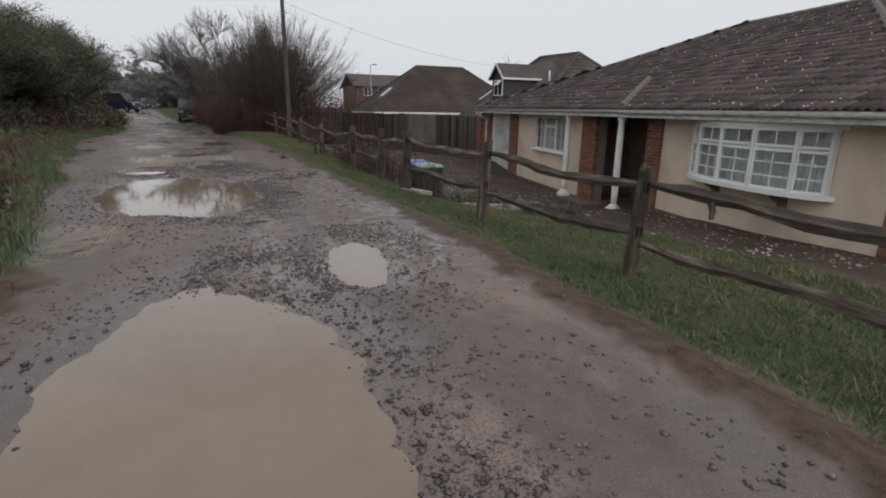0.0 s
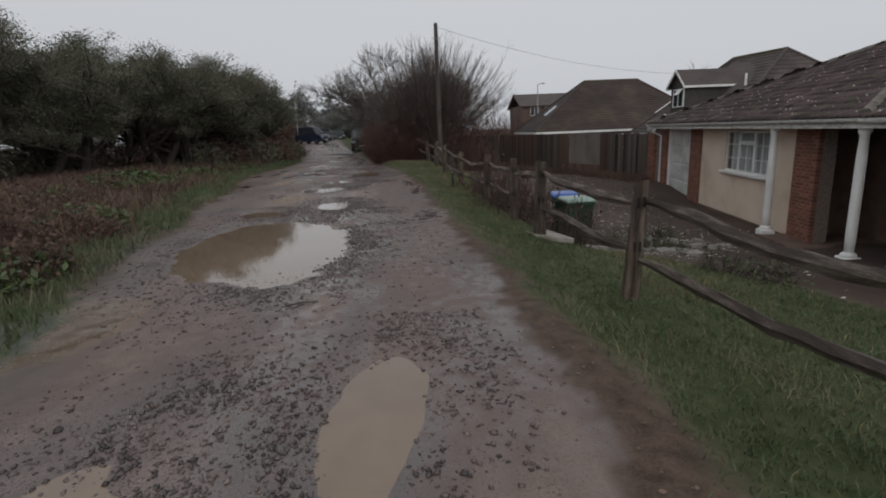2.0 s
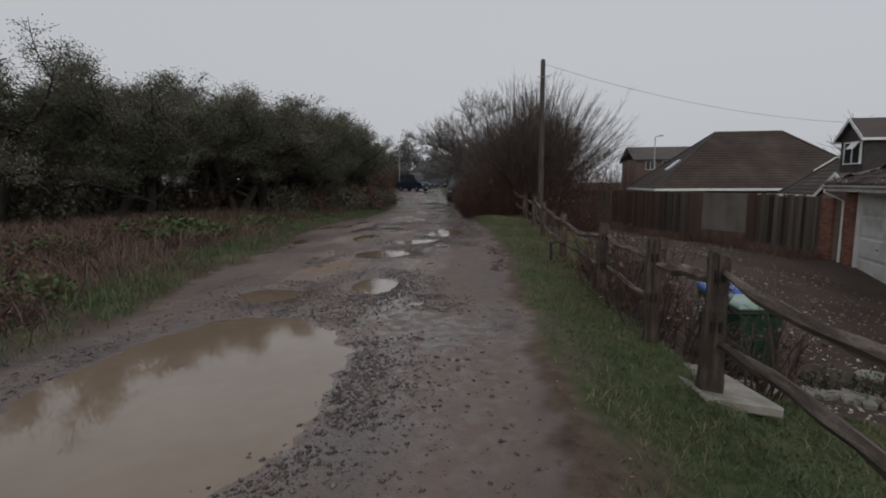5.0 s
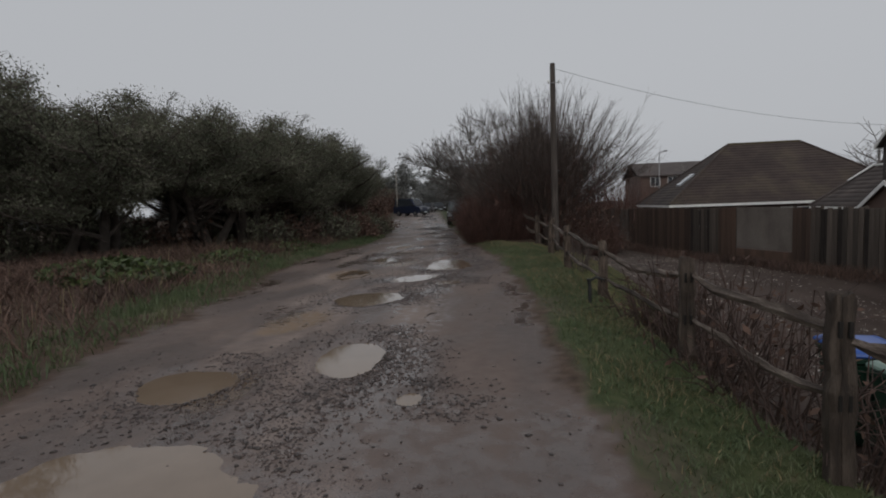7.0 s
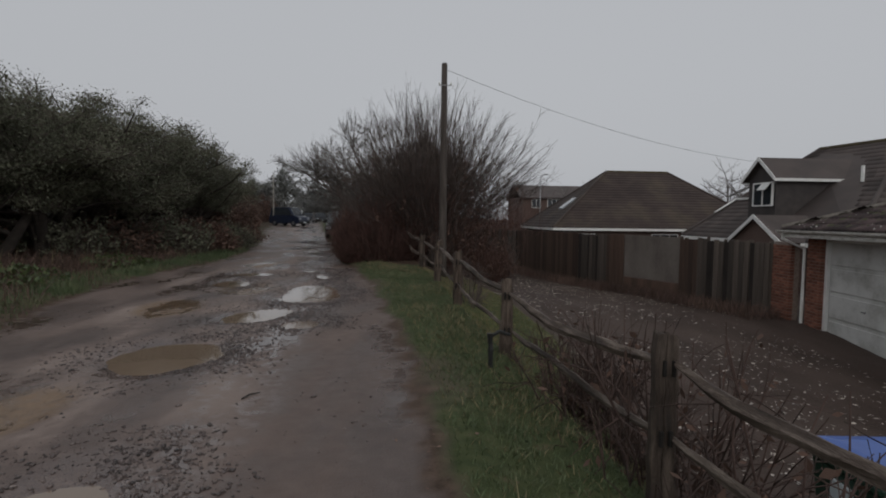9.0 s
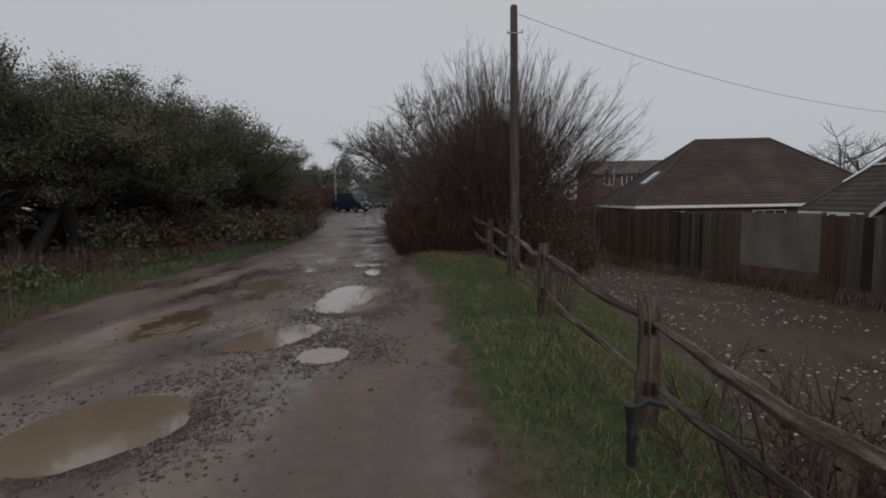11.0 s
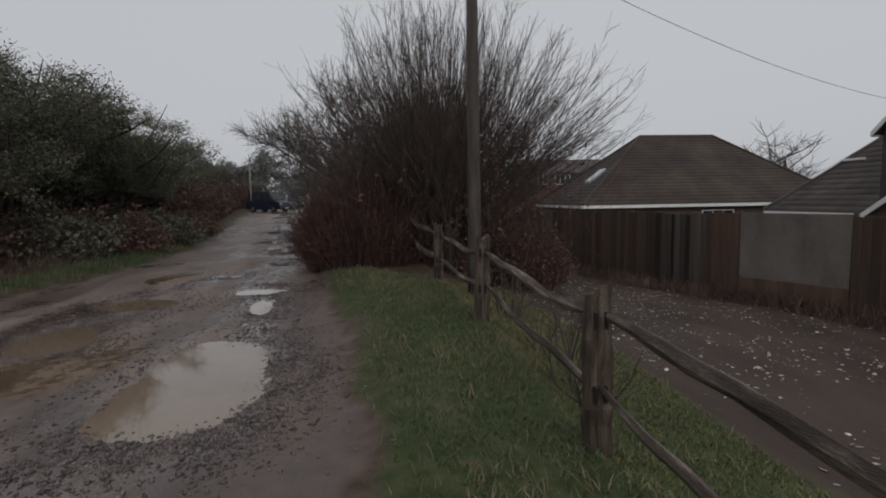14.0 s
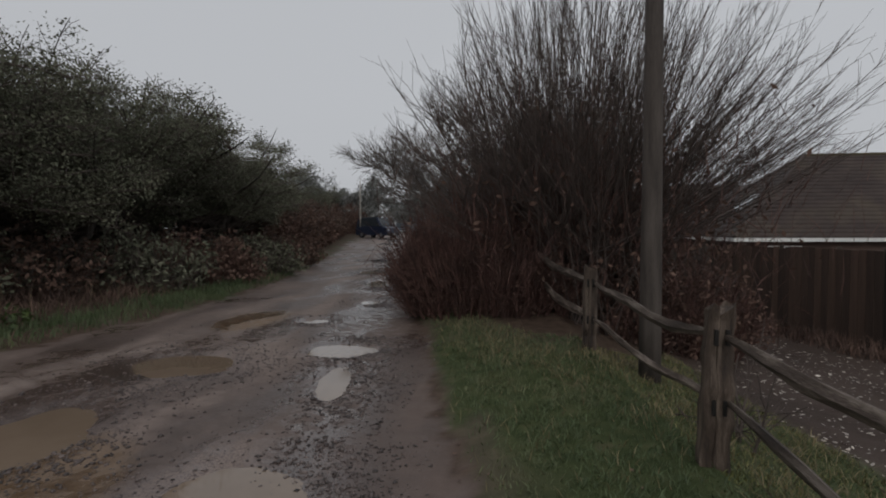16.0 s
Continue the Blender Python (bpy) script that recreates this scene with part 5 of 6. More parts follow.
def build_roadside_tree():
    """A broad bare tree beside the lane, its crown arching over it."""
    rng = np.random.default_rng(9)
    x, y = 0.1, 43.0
    t = empty("roadside_tree", pose(x, y, ground_z(x, y)), "broad bare tree greyed for haze, arching over the lane edge", "tree")
    wood, fine = [], []
    for k in range(19):
        a = 2 * math.pi * (k * 0.382 + rng.uniform(-0.05, 0.05))
        out = 1.45 * math.sqrt((k + 0.5) / 19)
        P = branch(rng, (rng.normal() * 0.2, rng.normal() * 0.2, -0.2), (math.cos(a) * out, math.sin(a) * out, 1.15), rng.uniform(6.2, 7.6), 0.06, 9, 0.0)
        wood.append((P, 0.11, 0.02))
        for _ in range(17):
            i = rng.integers(1, 9)
            d = (P[i + 1] - P[i]) / np.linalg.norm(P[i + 1] - P[i]) + rng.normal(size=3) * 0.45
            Q = branch(rng, P[i], d, rng.uniform(1.5, 3.0) * (1.5 - 0.12 * i), 0.09, 6, 0.04)
            wood.append((Q, 0.035, 0.01))
            for _ in range(9):
                j = rng.integers(1, 6)
                d = (Q[j + 1] - Q[j]) / np.linalg.norm(Q[j + 1] - Q[j]) + rng.normal(size=3) * 0.5
                S = branch(rng, Q[j], d, rng.uniform(0.5, 1.3), 0.12, 4, 0.06)
                fine.append((S, 0.012, 0.006))
                for _ in range(6):
                    m = rng.integers(1, 4)
                    d = (S[m + 1] - S[m]) / np.linalg.norm(S[m + 1] - S[m]) + rng.normal(size=3) * 0.45
                    fine.append((branch(rng, S[m], d, rng.uniform(0.35, 0.8), 0.12, 3, 0.05), 0.0075, 0.005))
    # trunk and twigs take the mist from their greyed colour
    part("trunk", fast_mesh("trunk", *sprays(wood, 6), M_TWIG_HAZE), None, t)
    tagged(part("twig_growth", fast_mesh("twig_growth", *sprays(fine, 3), M_TWIG_HAZE), None, t), kind="stuff")


build_roadside_tree()


def shrub(name, x, y, rx, ry, h, stems, leaves, seed, twig_mat, leaf_mat, label, size=0.04):
    """A dense twiggy shrub: stems from the ground that arch out, filled with fine twigs and some leaves."""
    rng = np.random.default_rng(seed)
    z0 = ground_z(x, y)
    t = empty(name, pose(x, y, z0), label, "shrub")
    S, T, C = [], [], []
    for _ in range(stems):
        a, q = rng.uniform(0, 2 * math.pi), math.sqrt(rng.uniform(0, 1))
        foot = np.array([rx * q * math.cos(a) * 0.8, ry * q * math.sin(a) * 0.8, -0.08])
        top = h * math.sqrt(max(0.08, 1 - q * q)) * rng.uniform(0.75, 1.05)
        d = np.array([math.cos(a) * q * 0.5, math.sin(a) * q * 0.5, 1])
        P = branch(rng, foot, d, top, 0.1, 5)
        S.append((P, 0.014, 0.005))
        for _ in range(7):
            i = rng.integers(1, 5)
            d2 = P[i + 1] - P[i]
            d2 = d2 / np.linalg.norm(d2) + rng.normal(size=3) * 0.7
            Q = branch(rng, P[i], d2, rng.uniform(0.2, 0.55) * min(1, h), 0.15, 3)
            T.append((Q, 0.006, 0.003))
            C.append(Q[1:])
    tagged(part("stem_growth", fast_mesh("stem_growth", *sprays(S, 4), twig_mat), None, t), kind="stuff")
    tagged(part("twig_growth", fast_mesh("twig_growth", *sprays(T, 3), twig_mat), None, t), kind="stuff")
    if leaves:
        C = np.concatenate(C)
        C = C[rng.integers(0, len(C), leaves)] + rng.normal(size=(leaves, 3)) * 0.07
        C = C[C[:, 2] > 0.02]
        tagged(part("foliage", fast_mesh("foliage", *leaf_quads(C, size, rng), leaf_mat), None, t), kind="stuff")
    return t


shrub("hedge_shrub", 0.25, 28.4, 1.8, 1.5, 2.3, 760, 12000, 11, M_TWIG_RED, M_LEAF_BROWN, "dense reddish brown leafless shrub at the lane edge", 0.016)
shrub("hedge_shrub", 0.1, 33.6, 1.6, 1.8, 2.1, 300, 4500, 12, M_TWIG_RED, M_LEAF_BROWN, "dense reddish brown leafless shrub at the lane edge")
shrub("hedge_shrub", -1.2, 38.5, 1.8, 2.2, 2.4, 300, 3500, 14, M_TWIG_RED, M_LEAF_BROWN, "dense reddish brown leafless shrub at the lane edge")
shrub("thicket_shrub", 5.2, 47.5, 2.0, 2.0, 4.2, 240, 2500, 18, M_TWIG_RED, M_LEAF_BROWN, "tall reddish leafless scrub behind the garden fence")
shrub("thicket_shrub", 7.9, 50.0, 2.2, 2.0, 4.6, 260, 2500, 15, M_TWIG_RED, M_LEAF_BROWN, "tall reddish leafless scrub behind the garden fence")
shrub("thicket_shrub", 11.0, 57.0, 3.0, 2.0, 4.6, 260, 2500, 16, M_TWIG_RED, M_LEAF_BROWN, "tall reddish leafless scrub behind the garden fence")
shrub("thicket_shrub", 4.3, 31.2, 1.3, 1.6, 1.9, 240, 2500, 17, M_TWIG, M_LEAF_BROWN, "dark leafless thicket below the bare willow")
shrub("hedge_shrub", 3.4, 28.6, 1.5, 1.3, 1.7, 260, 3500, 13, M_TWIG_RED, M_LEAF_BROWN, "dark leafless thicket below the bare willow")
for i, (x, y, r, hh) in enumerate(((3.2, 11.9, 0.5, 1.45), (3.1, 12.9, 0.55, 1.65), (3.0, 13.9, 0.6, 1.7), (2.9, 14.9, 0.55, 1.6), (2.8, 15.7, 0.45, 1.3), (3.6, 15.0, 0.55, 1.6), (3.9, 11.2, 0.45, 1.1), (3.5, 16.5, 0.5, 1.4))):
    shrub("rose_bush", x, y, r, r, hh, 27, 110, 40 + i, M_STEM, M_LEAF_BROWN, "bare dark-stemmed rose bush against the fence rails")
for i, (x, y) in enumerate(((2.35, 20.6), (2.5, 21.6), (2.4, 23.6), (3.4, 17.9))):
    shrub("sapling", x, y, 0.3, 0.35, 1.0, 8, 0, 50 + i, M_TWIG, None, "thin bare sapling stems beside the fence")


def leafy_tree(name, seed, h, r, leaves, leaf_mat, twig_mat, size=0.022, lean=(0.25, 0.0)):
    """A wind-shaped thorn tree: forked trunk, limbs, and a crown of many small leaves in clumps with twigs standing out of it."""
    rng = np.random.default_rng(seed)
    t = empty(name, pose(0, 0, 0), "dark wind-shaped thorn tree with thin winter foliage", "tree", "hedge trees beside the lane")
    wood, fine, ends = [], [], []
    for k in range(4):
        a = rng.uniform(0, 2 * math.pi)
        P = branch(rng, (rng.normal() * 0.25, rng.normal() * 0.25, -0.25), (math.cos(a) * 0.35, math.sin(a) * 0.35, 1), h * 0.5, 0.12, 6)
        wood.append((P, 0.13, 0.06))
        for _ in range(6):
            i = rng.integers(2, 6)
            b = rng.uniform(0, 2 * math.pi)
            Q = branch(rng, P[i], (math.cos(b) + lean[0], math.sin(b) + lean[1], rng.uniform(0.25, 1.1)), rng.uniform(0.45, 0.8) * r * 1.15, 0.14, 6, 0.05)
            wood.append((Q, 0.05, 0.006))
            for _ in range(7):
                j = rng.integers(2, 6)
                R = branch(rng, Q[j], (rng.normal() + lean[0], rng.normal() + lean[1], rng.uniform(-0.2, 1.0)), rng.uniform(0.5, 1.3), 0.16, 4, 0.04)
                fine.append((R, 0.014, 0.005))
                ends.append(R[1:4])
                for _ in range(13):
                    m = rng.integers(1, 4)
                    W = branch(rng, R[m], (rng.normal() + lean[0], rng.normal() + lean[1], rng.uniform(-0.1, 0.9)), rng.uniform(0.25, 0.55), 0.15, 3)
                    fine.append((W, 0.0055, 0.003))
                    ends.append(W[:3])
    E = np.concatenate(ends)
    E = E[rng.integers(0, len(E), leaves)]
    C = E + rng.normal(size=E.shape) * np.array([0.1, 0.1, 0.08])
    C = C[C[:, 2] > 0.95 + 0.3 * np.sin(C[:, 0] * 1.7 + seed)]
    part("trunk", fast_mesh("trunk", *sprays(wood, 6), M_BARK), None, t)
    tagged(part("twig_growth", fast_mesh("twig_growth", *sprays(fine, 3), twig_mat), None, t), kind="stuff")
    tagged(part("crown", fast_mesh("crown", *leaf_quads(C, size, rng), leaf_mat), None, t), kind="stuff")
    return t


def build_hedge():
    kinds = [leafy_tree("thorn_tree", 70, 4.6, 2.9, 78000, M_LEAF, M_TWIG), leafy_tree("thorn_tree", 71, 5.0, 2.7, 76000, M_LEAF, M_TWIG), leafy_tree("thorn_tree", 72, 4.2, 2.8, 64000, M_LEAF, M_TWIG)]
    spots = [(-14.5, 14.0, 1.25), (-12.5, 17.5, 1.2), (-11.2, 21.0, 1.15), (-13.5, 23.5, 1.3), (-10.3, 24.6, 1.12), (-9.4, 26.3, 1.15), (-9.2, 29.4, 1.08), (-9.6, 27.8, 1.08), (-11.8, 28.5, 1.3), (-9.2, 31.0, 1.05), (-11.0, 33.0, 1.25),
             (-9.2, 34.5, 1.0), (-10.4, 38.0, 1.0), (-11.5, 40.5, 1.1), (-12.8, 43.5, 0.95), (-17.0, 10.5, 1.3), (-18.0, 18.0, 1.4), (-15.0, 48.0, 1.05), (-17.0, 54.0, 1.05), (-18.5, 60.0, 1.1), (-16.5, 63.0, 1.1), (-20.0, 26.0, 1.5), (-19.5, 5.0, 1.3)]
    rnd = random.Random(5)
    for i, (x, y, s) in enumerate(spots):
        m = pose(x, y, ground_z(x, y), 0, 0, rnd.uniform(0, 360))
        s *= 1.18 if y < 22 else 1.36 if 32 < y < 50 else 1.26
        k = kinds[(0, 1, 0, 1, 0, 1, 0, 1, 0, 1, 2)[i % 11]]
        if i < 3:
            k = kinds[i]
        if i < 3:
            k.matrix_world = m @ Matrix.Scale(s, 4)
            ob = k
        else:
            ob = copy_thing(k, m)
            ob.scale = (s, s, s)
    # leaves and twigs of these trees carry the haze in their colour
    far = leafy_tree("misty_tree", 73, 4.8, 3.0, 16000, M_LEAF_FAR_HAZE, M_TWIG_FAR_HAZE, 0.09)
    tagged(far, "winter tree far down the lane, paled for haze")
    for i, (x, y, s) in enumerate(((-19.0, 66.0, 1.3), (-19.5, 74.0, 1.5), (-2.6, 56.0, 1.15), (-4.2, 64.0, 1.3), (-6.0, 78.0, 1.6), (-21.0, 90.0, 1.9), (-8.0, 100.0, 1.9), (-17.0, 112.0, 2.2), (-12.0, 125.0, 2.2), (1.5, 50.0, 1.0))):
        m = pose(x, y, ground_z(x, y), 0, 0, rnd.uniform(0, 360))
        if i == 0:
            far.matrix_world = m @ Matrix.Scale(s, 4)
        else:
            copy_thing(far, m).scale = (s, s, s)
    # brushwood at the foot of the trees
    for i, (x, y) in enumerate(((-13.5, 19.5), (-15.5, 17.0), (-12.8, 22.5), (-11.6, 25.5), (-17.5, 14.0), (-16.5, 21.0), (-15.0, 26.0), (-19.0, 11.5), (-10.8, 30.5), (-10.6, 33.5), (-9.6, 27.0), (-9.0, 28.5), (-7.9, 30.2), (-7.6, 32.0), (-7.8, 35.0), (-8.4, 38.5))):
        shrub("brushwood", x, y, 1.9, 1.9, 1.9 if i < 10 else 1.5, 120, 3400, 80 + i, M_TWIG_RED if i % 4 == 1 else M_TWIG, M_LEAF_BROWN if i % 2 else M_LEAF, "tangled brown brushwood under the hedge trees", 0.06)

    # brown scrub closing the bank towards the lane's end
    for i, (x, y, hh) in enumerate(((-10.4, 41.5, 2.6), (-11.2, 45.0, 3.0), (-12.1, 48.5, 3.2), (-13.0, 52.0, 3.4), (-13.9, 55.5, 3.5), (-15.0, 59.5, 3.8), (-16.0, 63.5, 3.9), (-17.0, 68.0, 4.2), (-18.5, 73.0, 4.4), (-19.0, 79.0, 4.8), (-20.0, 86.0, 5.0), (-24.0, 96.0, 5.5))):
        shrub("scrub_bush", x, y, 2.2, 2.3, hh, 240, 5200, 300 + i, M_TWIG_RED if i % 3 == 0 else M_TWIG, M_LEAF_BROWN, "tall brown winter scrub along the lane bank", 0.09)

    # added row hiding low sky behind the trees; colour paled for haze
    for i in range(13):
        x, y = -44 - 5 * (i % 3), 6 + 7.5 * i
        shrub("far_hedge", x, y, 5.0, 5.0, 5.0 + (i % 4) * 0.5, 150, 3600, 400 + i, M_TWIG_FAR_HAZE, M_LEAF_FAR_HAZE, "added hedge beyond the field, paled for haze", 0.22)

    # added filler for the sky gap at the lane's end, haze in its colour
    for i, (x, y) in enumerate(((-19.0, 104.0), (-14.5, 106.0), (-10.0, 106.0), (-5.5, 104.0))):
        shrub("scrub_bush", x, y, 3.2, 2.5, 6.0, 180, 5200, 330 + i, M_TWIG_FAR_HAZE, M_LEAF_FAR_HAZE, "added scrub beyond the lane end, paled for haze", 0.16)


build_hedge()


def build_far_trees():
    rng = np.random.default_rng(6)
    spots = [(-20, 68, 8.5), (-23, 75, 9), (-17.5, 88, 10), (-27, 92, 10), (-10, 104, 10), (-5.5, 92, 9), (-3.5, 78, 8.5), (-1.5, 66, 7.5), (1.0, 56, 6.5), (-0.5, 50, 5.5), (-34, 84, 8), (4, 88, 7), (-30, 120, 9), (-15, 130, 9), (0, 125, 9), (19, 62, 7.0), (23.5, 60, 6.5), (29.5, 55, 9.5), (33, 57, 8.5)]
    for k, (x, y, h) in enumerate(spots):
        t = empty("distant_tree", pose(x, y, ground_z(x, y)), "distant winter tree, mostly paled for haze", "tree", "trees at the end of the lane")
        W, T, ends = [], [], []
        P = branch(rng, (0, 0, -0.2), (rng.normal() * 0.1, rng.normal() * 0.1, 1), h * 0.6, 0.06, 6)
        W.append((P, 0.2, 0.08))
        for _ in range(20):
            i = rng.integers(1, 6)
            Q = branch(rng, P[i], (rng.normal(), rng.normal(), 0.9), h * rng.uniform(0.25, 0.45), 0.12, 5, 0.06)
            W.append((Q, 0.06, 0.02))
            for _ in range(11):
                R = branch(rng, Q[rng.integers(1, 5)], (rng.normal(), rng.normal(), 0.7), h * rng.uniform(0.1, 0.2), 0.15, 4, 0.05)
                T.append((R, 0.022, 0.01))
                ends.append(R)
        # the paled materials put haze into the colour of the farther trees
        part("trunk", fast_mesh("trunk", *sprays(W, 5), M_TWIG_FAR_HAZE if k % 2 else M_TWIG), None, t)
        tagged(part("twig_growth", fast_mesh("twig_growth", *sprays(T, 3), M_TWIG_FAR_HAZE if y > 60 else M_TWIG), None, t), kind="stuff")
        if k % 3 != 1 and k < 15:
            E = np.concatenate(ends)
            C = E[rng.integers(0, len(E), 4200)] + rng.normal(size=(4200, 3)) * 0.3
            tagged(part("crown", fast_mesh("crown", *leaf_quads(C, 0.16, rng), M_LEAF_FAR_HAZE), None, t), kind="stuff")


build_far_trees()


# ---- vehicles ----
def wheel(parent, x, y, r=0.33):
    w = part("wheel", tube([(x - 0.1, y, r), (x + 0.1, y, r)], [r, r], 20), M_RUBBER, parent)
    part("rim", tube([(x - 0.11, y, r), (x + 0.11, y, r)], [r * 0.62, r * 0.62], 14), M_METAL, w)


def vehicle(name, m, L, W, H, bonnet, paint, label, roof_mat=None):
    """A van or car, nose to -y: lower body, cabin with glass, lamps, bumper, mirrors, wheels."""
    v = empty(name, m, label, "vehicle")
    bl = 0.28
    waist = H * 0.56
    bm = bmesh.new()
    prof = [(-L / 2, bl), (-L / 2 - 0.04, bl + 0.3), (-L / 2 + 0.1, waist * 0.86), (-L / 2 + bonnet, waist), (L / 2, waist), (L / 2 + 0.03, bl + 0.3), (L / 2, bl)]
    a = [bm.verts.new((-W / 2, y, z)) for y, z in prof]
    b = [bm.verts.new((W / 2, y, z)) for y, z in prof]
    bm.faces.new(a), bm.faces.new(b[::-1])
    for i in range(len(prof)):
        j = (i + 1) % len(prof)
        bm.faces.new((a[i], b[i], b[j], a[j]))
    bmesh.ops.recalc_face_normals(bm, faces=bm.faces)
    bmesh.ops.bevel(bm, geom=list(bm.edges), offset=0.05, segments=2, affect="EDGES")
    part("body", bm, paint, v)
    bm = bmesh.new()
    f0, f1 = -L / 2 + bonnet, -L / 2 + bonnet + 0.75 * (H - waist)
    c = [(-W / 2 + 0.04, f0, waist - 0.03), (W / 2 - 0.04, f0, waist - 0.03), (W / 2 - 0.04, L / 2 - 0.05, waist - 0.03), (-W / 2 + 0.04, L / 2 - 0.05, waist - 0.03), (-W / 2 + 0.17, f1, H), (W / 2 - 0.17, f1, H), (W / 2 - 0.17, L / 2 - 0.2, H), (-W / 2 + 0.17, L / 2 - 0.2, H)]
    q = [bm.verts.new(p) for p in c]
    for f in ((0, 1, 2, 3), (4, 7, 6, 5), (0, 4, 5, 1), (1, 5, 6, 2), (2, 6, 7, 3), (3, 7, 4, 0)):
        bm.faces.new([q[i] for i in f])
    bmesh.ops.recalc_face_normals(bm, faces=bm.faces)
    bmesh.ops.bevel(bm, geom=list(bm.edges), offset=0.05, segments=2, affect="EDGES")
    part("cabin", bm, roof_mat or paint, v)

    def pane(nm, p, n, s, mm=M_CARGLASS):
        p = [Vector(x) for x in p]
        mid = sum(p, Vector()) / 4
        bm = bmesh.new()
        vs = [bm.verts.new(mid + (x - mid) * s + Vector(n) * 0.012) for x in p]
        lo = [bm.verts.new(x.co - Vector(n) * 0.02) for x in vs]
        bm.faces.new(vs), bm.faces.new(lo[::-1])
        for i in range(4):
            bm.faces.new((vs[i], lo[i], lo[(i + 1) % 4], vs[(i + 1) % 4]))
        bmesh.ops.recalc_face_normals(bm, faces=bm.faces)
        part(nm, bm, mm, v)
    pane("windscreen", [c[0], c[1], c[5], c[4]], (0, -0.8, 0.6), 0.86, M_SCREEN if roof_mat else M_CARGLASS)
    pane("side_window", [c[3], c[0], c[4], c[7]], (-1, 0, 0.15), 0.84)
    pane("side_window", [c[1], c[2], c[6], c[5]], (1, 0, 0.15), 0.84)
    pane("rear_window", [c[2], c[3], c[7], c[6]], (0, 1, 0.2), 0.82)
    for sx in (-1, 1):
        part("headlight", boxes((sx * W * 0.38 - 0.17, -L / 2 - 0.05, waist * 0.62, sx * W * 0.38 + 0.17, -L / 2 + 0.1, waist * 0.8), bevel=0.03), M_LAMP, v, "clear headlight")
        part("mirror", boxes((sx * (W / 2 + 0.1) - 0.1, f0 + 0.2, waist, sx * (W / 2 + 0.1) + 0.1, f0 + 0.3, waist + 0.2), bevel=0.03), M_RUBBER, v)
        for y in (-L / 2 + 0.85, L / 2 - 0.85):
            wheel(v, sx * (W / 2 - 0.1), y)
    part("bumper", boxes((-W / 2 + 0.03, -L / 2 - 0.09, bl, W / 2 - 0.03, -L / 2 + 0.05, bl + 0.25), bevel=0.05), M_RUBBER, v)
    part("number_plate", boxes((-0.26, -L / 2 - 0.11, bl + 0.07, 0.26, -L / 2 - 0.09, bl + 0.18)), M_LABEL, v)
    return v


vehicle("small_van", pose(-3.6, 46.8, ground_z(-3.6, 45), 0, 0, 6), 4.3, 1.8, 1.85, 0.95, M_CAR, "dark small van with a pale roof parked nose-on at the shrub", M_CARWHITE)
vehicle("dark_van", pose(-12.8, 72.0, ground_z(-12.8, 72), 0, 0, 62), 4.4, 1.9, 2.1, 0.8, M_VAN, "dark blue van parked across the end of the lane")
vehicle("dark_car", pose(-12.0, 88.0, ground_z(-12.0, 88), 0, 0, 20), 4.2, 1.75, 1.5, 1.1, M_CAR, "dark car parked far down the lane")
vehicle("dark_car", pose(-15.0, 95.0, ground_z(-15.0, 95), 0, 0, 10), 4.2, 1.75, 1.5, 1.1, M_VAN, "dark car parked far down the lane")

lamp = empty("lamp_post", pose(-14.6, 72, ground_z(-14.6, 72)), "slim grey lamp post at the lane end", "lamp post")
part("shaft", lathe([(0.1, -0.1), (0.08, 1.0), (0.05, 6.0)], 8), M_SLAB, lamp)
lamp2 = empty("street_lamp", pose(18.0, 76, 0), "slim grey street lamp with a short arm", "street lamp")
part("shaft", lathe([(0.09, 0), (0.05, 7.2)], 8), M_METAL, lamp2)
part("arm", tube([(0, 0, 7.2), (0.5, 0, 7.35)], [0.04, 0.04], 6), M_METAL, lamp2)
part("head", boxes((0.45, -0.12, 7.28, 0.95, 0.12, 7.42), bevel=0.03), M_METAL, lamp2)


